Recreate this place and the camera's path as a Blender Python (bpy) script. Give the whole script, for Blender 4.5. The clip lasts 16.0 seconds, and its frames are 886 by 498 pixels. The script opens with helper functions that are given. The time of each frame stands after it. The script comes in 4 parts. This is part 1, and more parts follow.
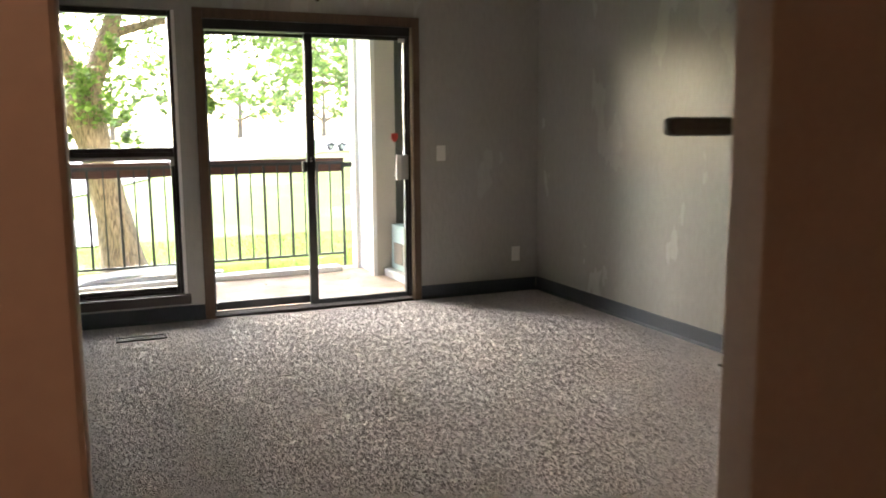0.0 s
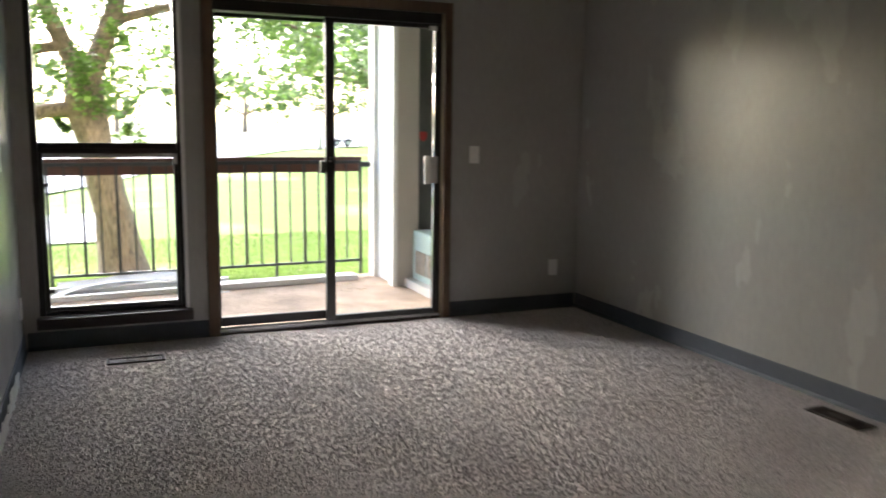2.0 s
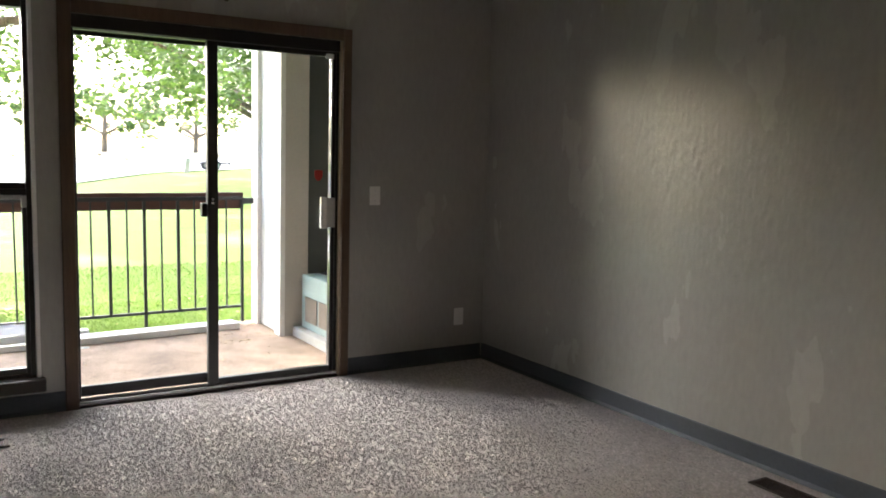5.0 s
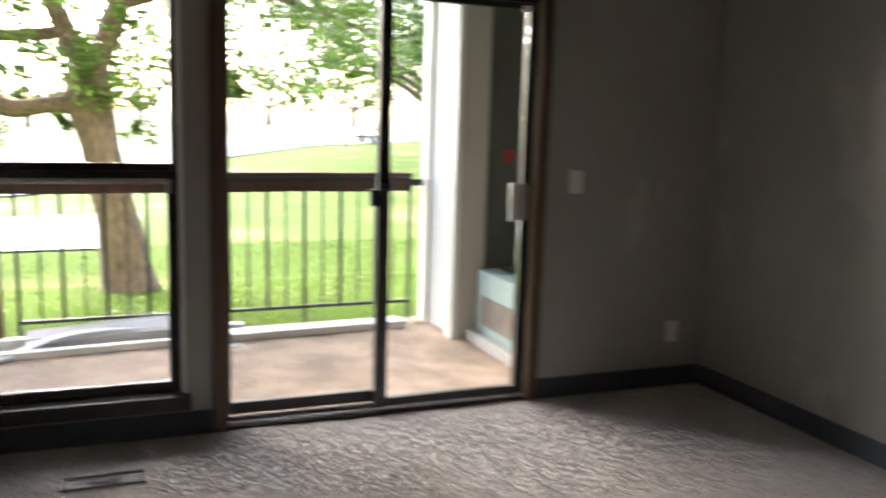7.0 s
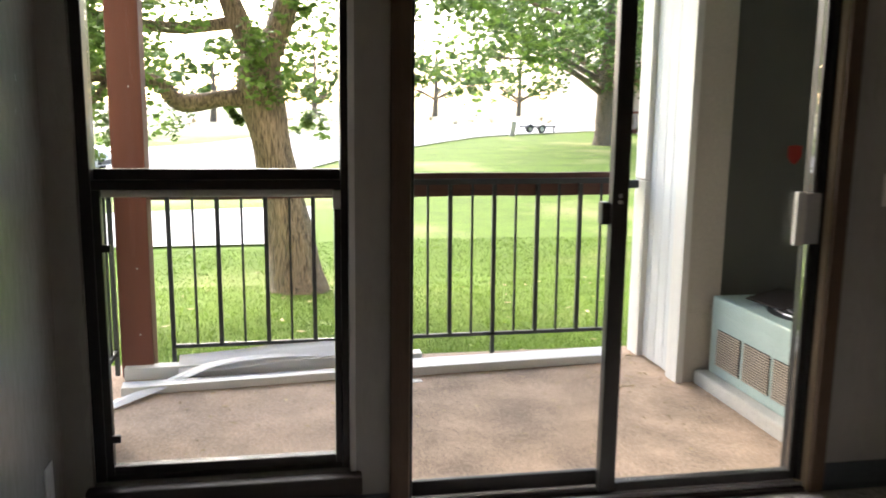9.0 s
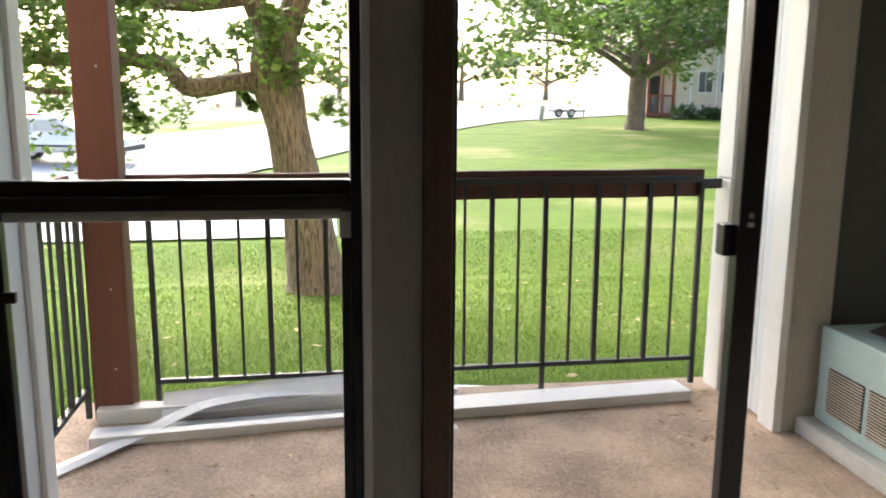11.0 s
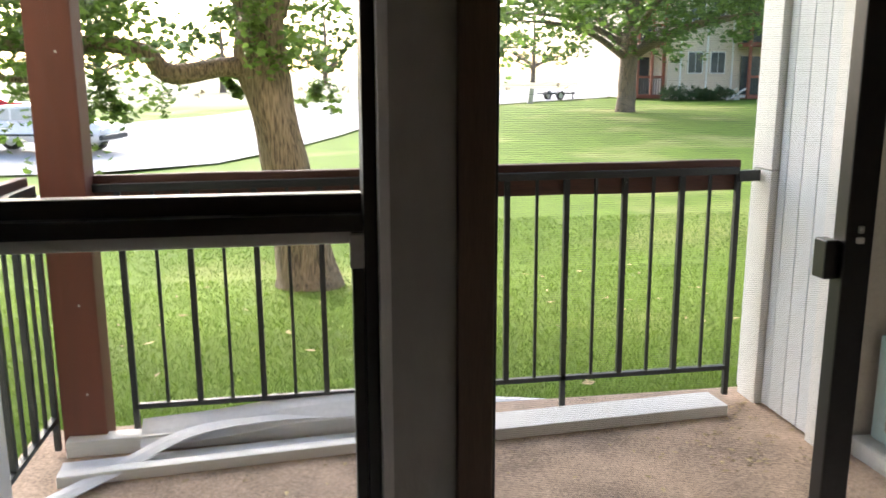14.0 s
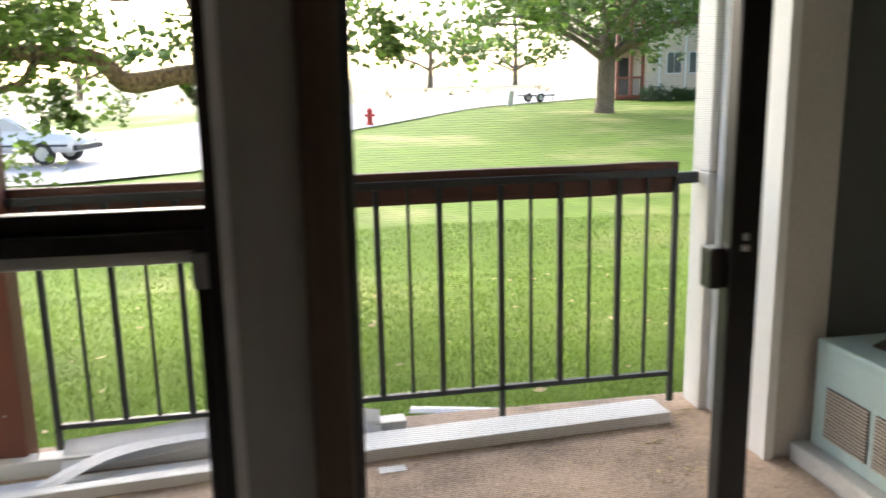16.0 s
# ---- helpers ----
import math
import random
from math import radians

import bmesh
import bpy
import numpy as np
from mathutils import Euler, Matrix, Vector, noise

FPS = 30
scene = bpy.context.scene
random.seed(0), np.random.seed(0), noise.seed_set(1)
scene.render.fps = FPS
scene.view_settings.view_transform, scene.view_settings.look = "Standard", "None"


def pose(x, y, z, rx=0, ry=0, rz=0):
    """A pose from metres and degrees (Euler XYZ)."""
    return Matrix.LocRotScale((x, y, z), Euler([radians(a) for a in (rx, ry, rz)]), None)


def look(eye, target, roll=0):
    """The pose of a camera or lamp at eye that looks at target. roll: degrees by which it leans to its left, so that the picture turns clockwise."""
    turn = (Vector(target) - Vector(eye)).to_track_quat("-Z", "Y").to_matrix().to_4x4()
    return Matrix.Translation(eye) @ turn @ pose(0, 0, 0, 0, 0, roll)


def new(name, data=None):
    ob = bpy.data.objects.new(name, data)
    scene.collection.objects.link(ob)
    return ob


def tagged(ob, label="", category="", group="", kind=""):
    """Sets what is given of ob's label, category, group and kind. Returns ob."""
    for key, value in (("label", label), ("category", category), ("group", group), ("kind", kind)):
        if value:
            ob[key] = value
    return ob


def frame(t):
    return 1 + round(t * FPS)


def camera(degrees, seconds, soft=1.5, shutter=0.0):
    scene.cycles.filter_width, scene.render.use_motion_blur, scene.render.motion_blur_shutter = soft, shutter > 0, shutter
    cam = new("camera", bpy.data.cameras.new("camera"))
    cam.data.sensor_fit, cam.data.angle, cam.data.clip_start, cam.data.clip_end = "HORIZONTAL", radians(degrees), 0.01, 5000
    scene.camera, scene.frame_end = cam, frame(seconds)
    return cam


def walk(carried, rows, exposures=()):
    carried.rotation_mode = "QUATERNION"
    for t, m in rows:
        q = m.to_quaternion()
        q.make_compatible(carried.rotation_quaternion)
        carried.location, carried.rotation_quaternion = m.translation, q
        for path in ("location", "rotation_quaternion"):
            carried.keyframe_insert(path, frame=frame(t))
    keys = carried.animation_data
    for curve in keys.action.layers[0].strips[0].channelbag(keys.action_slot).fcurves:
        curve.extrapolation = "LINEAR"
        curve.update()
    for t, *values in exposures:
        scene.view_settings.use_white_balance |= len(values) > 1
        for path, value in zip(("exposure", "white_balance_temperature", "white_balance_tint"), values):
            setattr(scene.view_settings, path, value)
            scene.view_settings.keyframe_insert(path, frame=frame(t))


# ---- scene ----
cam = camera(56.4, 16.0, 1.8, 1.0)
PATH = [
    (0, (-0.687, -5.808, 1.278), (0.087, -3.985, 0.996), -0.4),
    (0.5, (-0.666, -5.634, 1.278), (0.092, -3.807, 0.984), 0.4),
    (1, (-0.667, -5.465, 1.287), (0.106, -3.646, 0.987), 0.3),
    (1.5, (-0.667, -5.276, 1.298), (0.154, -3.476, 1.006), -0.7),
    (2, (-0.62, -5.138, 1.284), (0.149, -3.314, 0.997), 0.7),
    (2.5, (-0.554, -4.955, 1.333), (0.113, -3.088, 1.07), 1.5),
    (3, (-0.611, -4.793, 1.377), (0.09, -2.93, 1.177), -0.4),
    (3.5, (-0.642, -4.739, 1.424), (0.248, -2.957, 1.239), -0.5),
    (4, (-0.664, -4.758, 1.406), (0.388, -3.07, 1.198), 1.4),
    (6.5, (-0.367, -3.903, 1.37), (0.543, -2.144, 1.09), 1.9),
    (7, (-0.366, -3.631, 1.383), (0.357, -1.79, 1.084), 1.7),
    (7.5, (-0.385, -3.338, 1.38), (0.217, -1.454, 1.087), 0.2),
    (8, (-0.384, -3.12, 1.369), (0.14, -1.215, 1.062), 0.3),
    (8.5, (-0.342, -2.856, 1.372), (0.052, -0.921, 1.054), 1.1),
    (11, (-0.225, -1.762, 1.37), (0.061, 0.183, 1.002), 0.5),
    (11.5, (-0.192, -1.625, 1.375), (0.046, 0.324, 0.995), 0.6),
    (12, (-0.199, -1.498, 1.374), (0.018, 0.449, 0.972), -0.7),
    (12.5, (-0.236, -1.408, 1.376), (0.001, 0.537, 0.974), -1.0),
    (13, (-0.255, -1.37, 1.376), (0.006, 0.574, 0.987), -0.7),
    (13.5, (-0.259, -1.362, 1.376), (0.033, 0.576, 0.981), -0.4),
    (14, (-0.253, -1.351, 1.378), (0.06, 0.582, 0.972), -0.1),
    (14.5, (-0.25, -1.343, 1.377), (0.077, 0.586, 0.963), -0.3),
    (15, (-0.233, -1.332, 1.379), (0.096, 0.597, 0.965), -0.8),
    (15.5, (-0.143, -1.316, 1.383), (0.17, 0.617, 0.978), -0.7),
    (16, (-0.021, -1.304, 1.379), (0.323, 0.626, 0.981), -1.0),
]
EXPOSURES = [(0, 3.85, 6200, 11), (1, 3.5, 6050, 11), (2, 3.25, 5900, 11), (3, 3.1, 5900, 11), (4, 3.3, 5950, 11), (6.5, 3.02, 6000, 11), (8, 2.75, 6150, 11), (11, 2.3, 6250, 12), (16, 2.25, 6200, 12)]
walk(cam, [(t, look(eye, target, roll)) for t, eye, target, roll in PATH], EXPOSURES)

# ---- world and light ----
SUN_EL, SUN_AZ = 26, 343
world = bpy.data.worlds.new("sky")
scene.world = world
world.use_nodes = True
wn = world.node_tree.nodes
sky = wn.new("ShaderNodeTexSky")
sky.sky_type, sky.sun_disc = "NISHITA", False
sky.sun_elevation, sky.sun_rotation = radians(SUN_EL), radians(SUN_AZ)
sky.air_density, sky.dust_density = 1.0, 3.0
wn["Background"].inputs["Strength"].default_value = 0.15
world.node_tree.links.new(sky.outputs[0], wn["Background"].inputs["Color"])
sun = new("sun", bpy.data.lights.new("sun", "SUN"))
sun.data.energy, sun.data.angle, sun.data.color = 1.75, radians(50), (1.0, 0.97, 0.92)
a, e = radians(SUN_AZ), radians(SUN_EL)
sun.matrix_world = look((0, 0, 30), (-math.sin(a) * math.cos(e), -math.cos(a) * math.cos(e), 30 - math.sin(e)))


# ---- helpers of this scene ----
def part(name, bm, material, parent=None, label=""):
    me = bpy.data.meshes.new(name)
    bm.to_mesh(me)
    bm.free()
    me.materials.append(material)
    ob = new(name, me)
    if parent is not None:
        ob.parent = parent
    if label:
        ob["label"] = label
    return ob


def empty(name, x, y, z, rz=0.0):
    ob = new(name)
    ob.empty_display_size = 0.1
    ob.matrix_world = pose(x, y, z, 0, 0, rz)
    return ob


def box(x0, y0, z0, x1, y1, z1, bevel=0.0, bm=None):
    bm = bm or bmesh.new()
    made = bmesh.ops.create_cube(bm, size=1.0, matrix=Matrix.Translation(((x0 + x1) / 2, (y0 + y1) / 2, (z0 + z1) / 2)) @ Matrix.Diagonal((abs(x1 - x0), abs(y1 - y0), abs(z1 - z0), 1)))
    if bevel:
        edges = {ed for v in made["verts"] for ed in v.link_edges}
        bmesh.ops.bevel(bm, geom=list(edges), offset=bevel, segments=2, affect="EDGES", profile=0.6)
    return bm


def rod(p, q, r0, r1=None, n=12, bm=None):
    bm = bm or bmesh.new()
    p, q = Vector(p), Vector(q)
    m = Matrix.Translation((p + q) / 2) @ (q - p).to_track_quat("Z", "Y").to_matrix().to_4x4()
    bmesh.ops.create_cone(bm, cap_ends=True, segments=n, radius1=r0, radius2=r0 if r1 is None else r1, depth=(q - p).length, matrix=m)
    return bm


def smooth(ob):
    for f in ob.data.polygons:
        f.use_smooth = True
    return ob


def raw(name, verts, faces, material, parent=None, label=""):
    me = bpy.data.meshes.new(name)
    me.from_pydata(verts, [], faces)
    me.materials.append(material)
    me.update()
    ob = new(name, me)
    if parent is not None:
        ob.parent = parent
    if label:
        ob["label"] = label
    return ob


def structure(ob, label):
    return tagged(ob, label, kind="structure")


# ---- materials ----
def mat(name, colour, rough=0.6, metal=0.0, vary=0.15, scale=6.0, fine=80.0, bump=0.15, dist=0.003, colour2=None, contrast=(0.35, 0.65), stretch=(1, 1, 1), spec=0.5, grain=0.5, island=0.0, obrandom=0.0, backlit=0.0):
    m = bpy.data.materials.new(name)
    m.use_nodes = True
    n, l = m.node_tree.nodes, m.node_tree.links
    b = n["Principled BSDF"]
    b.inputs["Metallic"].default_value = metal
    b.inputs["Specular IOR Level"].default_value = spec
    co, mp = n.new("ShaderNodeTexCoord"), n.new("ShaderNodeMapping")
    mp.inputs["Scale"].default_value = stretch
    l.new(co.outputs["Object"], mp.inputs[0])
    big, small = n.new("ShaderNodeTexNoise"), n.new("ShaderNodeTexNoise")
    for tex, s, d in ((big, scale, 5), (small, fine, 4)):
        tex.inputs["Scale"].default_value, tex.inputs["Detail"].default_value = s, d
        l.new(mp.outputs[0], tex.inputs["Vector"])
    add = n.new("ShaderNodeMath")
    add.operation = "MULTIPLY_ADD"
    add.inputs[1].default_value = 1 - grain
    half = n.new("ShaderNodeMath")
    half.operation = "MULTIPLY"
    half.inputs[1].default_value = grain
    l.new(small.outputs["Fac"], half.inputs[0])
    l.new(big.outputs["Fac"], add.inputs[0])
    l.new(half.outputs[0], add.inputs[2])
    ramp = n.new("ShaderNodeValToRGB")
    c1 = [max(0, c * (1 - vary)) for c in colour]
    c2 = colour2 or [min(1, c * (1 + vary)) for c in colour]
    ramp.color_ramp.elements[0].position, ramp.color_ramp.elements[1].position = contrast
    ramp.color_ramp.elements[0].color, ramp.color_ramp.elements[1].color = (*c1, 1), (*c2, 1)
    l.new(add.outputs[0], ramp.inputs[0])
    out = ramp.outputs[0]
    for amount, node, sock in ((island, "ShaderNodeNewGeometry", "Random Per Island"), (obrandom, "ShaderNodeObjectInfo", "Random")):
        if amount:
            src, mr, hs = n.new(node), n.new("ShaderNodeMapRange"), n.new("ShaderNodeHueSaturation")
            mr.inputs[3].default_value, mr.inputs[4].default_value = 1 - amount, 1 + amount
            l.new(src.outputs[sock], mr.inputs[0])
            l.new(mr.outputs[0], hs.inputs["Value"])
            l.new(out, hs.inputs["Color"])
            out = hs.outputs[0]
    l.new(out, b.inputs["Base Color"])
    rr = n.new("ShaderNodeMapRange")
    rr.inputs[3].default_value, rr.inputs[4].default_value = max(0.02, rough - 0.1), min(1, rough + 0.1)
    l.new(big.outputs["Fac"], rr.inputs[0])
    l.new(rr.outputs[0], b.inputs["Roughness"])
    if bump:
        bp = n.new("ShaderNodeBump")
        bp.inputs["Strength"].default_value, bp.inputs["Distance"].default_value = bump, dist
        l.new(add.outputs[0], bp.inputs["Height"])
        l.new(bp.outputs[0], b.inputs["Normal"])
    if backlit:
        tr, mx = n.new("ShaderNodeBsdfTranslucent"), n.new("ShaderNodeMixShader")
        l.new(out, tr.inputs[0])
        mx.inputs[0].default_value = backlit
        l.new(b.outputs[0], mx.inputs[1])
        l.new(tr.outputs[0], mx.inputs[2])
        l.new(mx.outputs[0], n["Material Output"].inputs[0])
    return m


def glass(name, tint=(1, 1, 1), gloss=0.06):
    m = bpy.data.materials.new(name)
    m.use_nodes = True
    n, l = m.node_tree.nodes, m.node_tree.links
    n.remove(n["Principled BSDF"])
    tr, gl, mx, fr = n.new("ShaderNodeBsdfTransparent"), n.new("ShaderNodeBsdfGlossy"), n.new("ShaderNodeMixShader"), n.new("ShaderNodeFresnel")
    tr.inputs[0].default_value = (*tint, 1)
    gl.inputs["Roughness"].default_value = 0.01
    fr.inputs[0].default_value = 1.3
    l.new(fr.outputs[0], mx.inputs[0])
    l.new(tr.outputs[0], mx.inputs[1])
    l.new(gl.outputs[0], mx.inputs[2])
    l.new(mx.outputs[0], n["Material Output"].inputs[0])
    return m


PAINT = mat("wall_paint", (0.355, 0.346, 0.313), 0.25, vary=0.05, scale=3, fine=36, bump=0.8, dist=0.007, stretch=(1, 1, 0.4), grain=0.6)
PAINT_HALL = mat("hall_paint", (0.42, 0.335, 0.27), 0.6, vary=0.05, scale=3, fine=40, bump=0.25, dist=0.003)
CEILING = mat("ceiling_texture", (0.55, 0.53, 0.48), 0.9, vary=0.06, scale=4, fine=120, bump=0.6, dist=0.006)
CARPET = mat("carpet_pile", (0.50, 0.455, 0.425), 0.97, vary=0.25, scale=1.6, fine=170, bump=0.8, dist=0.004, contrast=(0.36, 0.64), spec=0.1, grain=0.8)
TUFT = mat("carpet_tuft", (0.66, 0.615, 0.60), 0.97, vary=0.14, scale=1.6, fine=30, bump=0, spec=0.05, island=0.24, backlit=0.45)
for pile_ in (CARPET, TUFT):
    pile_.node_tree.nodes["Principled BSDF"].inputs["Sheen Weight"].default_value = 0.35
    pile_.node_tree.nodes["Principled BSDF"].inputs["Sheen Roughness"].default_value = 0.45
VINYL = mat("vinyl_baseboard", (0.055, 0.066, 0.08), 0.6, vary=0.12, scale=5, fine=60, bump=0.05)
CASING = mat("stained_casing", (0.10, 0.06, 0.034), 0.55, vary=0.3, scale=3, fine=40, stretch=(14, 14, 0.6), bump=0.15)
# jamb wood with the daylight on the reveal put into its colour
JAMB_LIT = mat("lit_jamb_wood", (0.34, 0.26, 0.17), 0.55, vary=0.2, scale=3, fine=40, stretch=(14, 14, 0.6), bump=0.12)
DARKWOOD = mat("dark_stained_wood", (0.022, 0.012, 0.009), 0.45, vary=0.35, scale=3, fine=40, stretch=(0.8, 14, 14), bump=0.15)
BLACK = mat("bronze_aluminium", (0.012, 0.011, 0.011), 0.35, metal=0.0, vary=0.3, scale=8, fine=90, bump=0.04)
ALU = mat("mill_aluminium", (0.5, 0.5, 0.5), 0.35, metal=0.9, vary=0.1, scale=8, fine=90, bump=0.05)
WHITE = mat("white_plastic", (0.72, 0.71, 0.67), 0.4, vary=0.04, scale=8, fine=70, bump=0.03)
SLATE = mat("exterior_white_paint", (0.66, 0.68, 0.70), 0.6, vary=0.06, scale=3, fine=30, stretch=(4, 4, 0.5), bump=0.06)
TRIMW = mat("exterior_trim_paint", (0.74, 0.73, 0.71), 0.55, vary=0.07, scale=4, fine=40, stretch=(5, 5, 0.5), bump=0.15)
STUCCO = mat("grey_beige_stucco", (0.46, 0.43, 0.38), 0.85, vary=0.1, scale=3, fine=60, bump=0.4)
DARKWALL = mat("dark_green_grey_wall", (0.085, 0.09, 0.08), 0.8, vary=0.15, scale=2, fine=40, bump=0.2)
DECK = mat("weathered_deck_coating", (0.38, 0.275, 0.20), 0.9, vary=0.45, scale=3.5, fine=75, bump=0.6, dist=0.006, contrast=(0.36, 0.64))
REDWOOD = mat("red_brown_post_paint", (0.155, 0.048, 0.03), 0.6, vary=0.14, scale=3, fine=30, stretch=(8, 8, 0.6), bump=0.25)
BROWNWOOD = mat("brown_rail_board", (0.10, 0.042, 0.03), 0.65, vary=0.35, scale=3, fine=30, stretch=(0.6, 10, 10), bump=0.3)
IRON = mat("black_iron_paint", (0.022, 0.026, 0.028), 0.45, vary=0.3, scale=9, fine=90, bump=0.1)
PLANKW = mat("white_vinyl_plank", (0.70, 0.69, 0.68), 0.5, vary=0.08, scale=5, fine=60, stretch=(0.6, 6, 6), bump=0.1)
BLIND = mat("grey_white_blind_vinyl", (0.78, 0.78, 0.80), 0.45, vary=0.08, scale=4, fine=50, bump=0.06, backlit=0.3)
ACPAINT = mat("pale_blue_green_enamel", (0.42, 0.53, 0.50), 0.5, vary=0.1, scale=4, fine=50, bump=0.06)
ACGRILL = mat("beige_grille", (0.50, 0.42, 0.33), 0.6, vary=0.1, scale=6, fine=60, bump=0.05)
CONCRETE = mat("pale_concrete", (0.52, 0.50, 0.46), 0.9, vary=0.12, scale=3, fine=60, bump=0.4)
RED = mat("red_enamel", (0.45, 0.03, 0.025), 0.4, vary=0.1, scale=5, fine=50, bump=0.03)
BROWNMETAL = mat("brown_vent_metal", (0.03, 0.019, 0.014), 0.8, vary=0.2, scale=9, fine=60, bump=0.05)
BARK = mat("ridged_bark", (0.075, 0.055, 0.042), 0.95, vary=0.2, scale=5, fine=20, stretch=(3.2, 3.2, 0.42), bump=1.0, dist=0.05, colour2=(0.29, 0.225, 0.165), contrast=(0.36, 0.62), grain=0.75)
LEAF = mat("maple_leaf", (0.13, 0.21, 0.045), 0.5, vary=0.25, scale=2, fine=20, bump=0, island=0.45, backlit=0.45)
LEAF2 = mat("far_leaf", (0.13, 0.20, 0.055), 0.55, vary=0.25, scale=1, fine=8, bump=0, island=0.4, backlit=0.45)
SHRUB = mat("hedge_leaf", (0.055, 0.10, 0.03), 0.6, vary=0.3, scale=2, fine=12, bump=0, island=0.4, backlit=0.25)
BLADE = mat("grass_blade", (0.125, 0.20, 0.026), 0.55, vary=0.22, scale=0.7, fine=5, bump=0, island=0.2, backlit=0.45)
DRYLEAF = mat("dry_leaf", (0.42, 0.32, 0.17), 0.8, vary=0.25, scale=4, fine=30, bump=0, island=0.3)
ASPHALT = mat("sunbleached_road", (0.34, 0.335, 0.33), 0.9, vary=0.12, scale=0.4, fine=20, bump=0.3)
SIDING = mat("beige_house_siding", (0.62, 0.52, 0.41), 0.75, vary=0.05, scale=1.5, fine=20, bump=0.1)
ROOFING = mat("grey_brown_shingle", (0.14, 0.12, 0.11), 0.9, vary=0.2, scale=2, fine=20, bump=0.3)
REDTRIM = mat("red_brown_house_trim", (0.24, 0.075, 0.045), 0.65, vary=0.15, scale=3, fine=20, bump=0.1)
DARKGLASS = mat("far_window_glass", (0.05, 0.06, 0.065), 0.12, vary=0.3, scale=1, fine=6, bump=0.0)
RUBBER = mat("tyre_rubber", (0.02, 0.02, 0.02), 0.8, vary=0.2, scale=8, fine=60, bump=0.1)
CARGLASS = mat("car_glass", (0.5, 0.52, 0.53), 0.15, vary=0.1, scale=1, fine=6, bump=0.0)
CARWHITE = mat("white_car_paint", (0.75, 0.75, 0.76), 0.25, vary=0.03, scale=1, fine=10, bump=0.0)
CARRED = mat("red_car_paint", (0.5, 0.03, 0.03), 0.25, vary=0.05, scale=1, fine=10, bump=0.0)
PANE = glass("clear_pane")
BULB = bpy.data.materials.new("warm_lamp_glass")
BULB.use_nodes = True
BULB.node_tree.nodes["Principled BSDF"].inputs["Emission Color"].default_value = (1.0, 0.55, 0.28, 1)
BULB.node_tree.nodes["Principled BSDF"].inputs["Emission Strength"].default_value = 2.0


def lawn_material():
    m = mat("lawn", (0.125, 0.19, 0.028), 0.95, vary=0.3, scale=1.2, fine=30, bump=0.6, dist=0.03, contrast=(0.3, 0.7), spec=0.1)
    n, l = m.node_tree.nodes, m.node_tree.links
    b = n["Principled BSDF"]
    old = b.inputs["Base Color"].links[0].from_socket
    co, sep = n.new("ShaderNodeTexCoord"), n.new("ShaderNodeSeparateXYZ")
    l.new(co.outputs["Object"], sep.inputs[0])
    wob = n.new("ShaderNodeTexNoise")
    wob.inputs["Scale"].default_value, wob.inputs["Detail"].default_value = 0.22, 5
    l.new(co.outputs["Object"], wob.inputs["Vector"])
    dry = n.new("ShaderNodeMapRange")
    dry.inputs[1].default_value, dry.inputs[2].default_value = 0.52, 0.68
    l.new(wob.outputs["Fac"], dry.inputs[0])
    mix = n.new("ShaderNodeMix")
    mix.data_type = "RGBA"
    mix.inputs["B"].default_value = (0.30, 0.30, 0.11, 1)
    l.new(dry.outputs[0], mix.inputs["Factor"])
    l.new(old, mix.inputs["A"])
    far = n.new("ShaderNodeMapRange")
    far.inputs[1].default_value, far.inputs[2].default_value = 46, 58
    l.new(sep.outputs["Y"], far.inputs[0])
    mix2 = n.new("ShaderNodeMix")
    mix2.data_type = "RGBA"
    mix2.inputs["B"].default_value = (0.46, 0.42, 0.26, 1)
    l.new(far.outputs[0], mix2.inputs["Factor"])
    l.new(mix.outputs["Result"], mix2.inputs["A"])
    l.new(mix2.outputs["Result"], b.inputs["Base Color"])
    return m


LAWN = lawn_material()

# ---- the setting: room and hall ----
XL, XR, YB, ZC = -1.03, 2.607, -4.585, 2.415


def carpet(x0, y0, x1, y1, step=0.045):
    nx, ny = int((x1 - x0) / step), int((y1 - y0) / step)
    vs, fs = [], []
    for j in range(ny + 1):
        for i in range(nx + 1):
            x, y = x0 + (x1 - x0) * i / nx, y0 + (y1 - y0) * j / ny
            z = 0.006 * noise.noise((x * 2.3, y * 2.3, 0)) + 0.003 * noise.noise((x * 9, y * 9, 4))
            vs.append((x, y, z - 0.004))
    for j in range(ny):
        for i in range(nx):
            k = j * (nx + 1) + i
            fs.append((k, k + 1, k + nx + 2, k + nx + 1))
    return vs, fs


floor = smooth(raw("floor", *carpet(-2.4, -7.6, XR, 0.0), CARPET))
structure(floor, "worn beige-grey cut-pile carpet with traffic marks")
rng0 = np.random.default_rng(8)
NT = 230000
tx, ty = rng0.uniform(XL + 0.01, XR - 0.015, NT), rng0.uniform(-4.99, -0.02, NT)
ok = (ty > -4.475) | (tx < 0.50)
ok &= ~((abs(tx - 2.46) < 0.07) & (abs(ty + 2.51) < 0.16)) & ~((abs(tx + 0.455) < 0.16) & (abs(ty + 0.40) < 0.07))
tx, ty = tx[ok], ty[ok]
NT = len(tx)
crease = np.array([noise.noise((x * 1.6 + y * 0.6, y * 5.0 - x * 1.5, 2.0)) for x, y in zip(tx, ty)])
th = rng0.uniform(0, 6.283, NT)
tw, tz = rng0.uniform(0.0045, 0.0085, NT), rng0.uniform(0.0025, 0.0055, NT) * np.where(abs(crease) < 0.008, 0.45, 1.0)
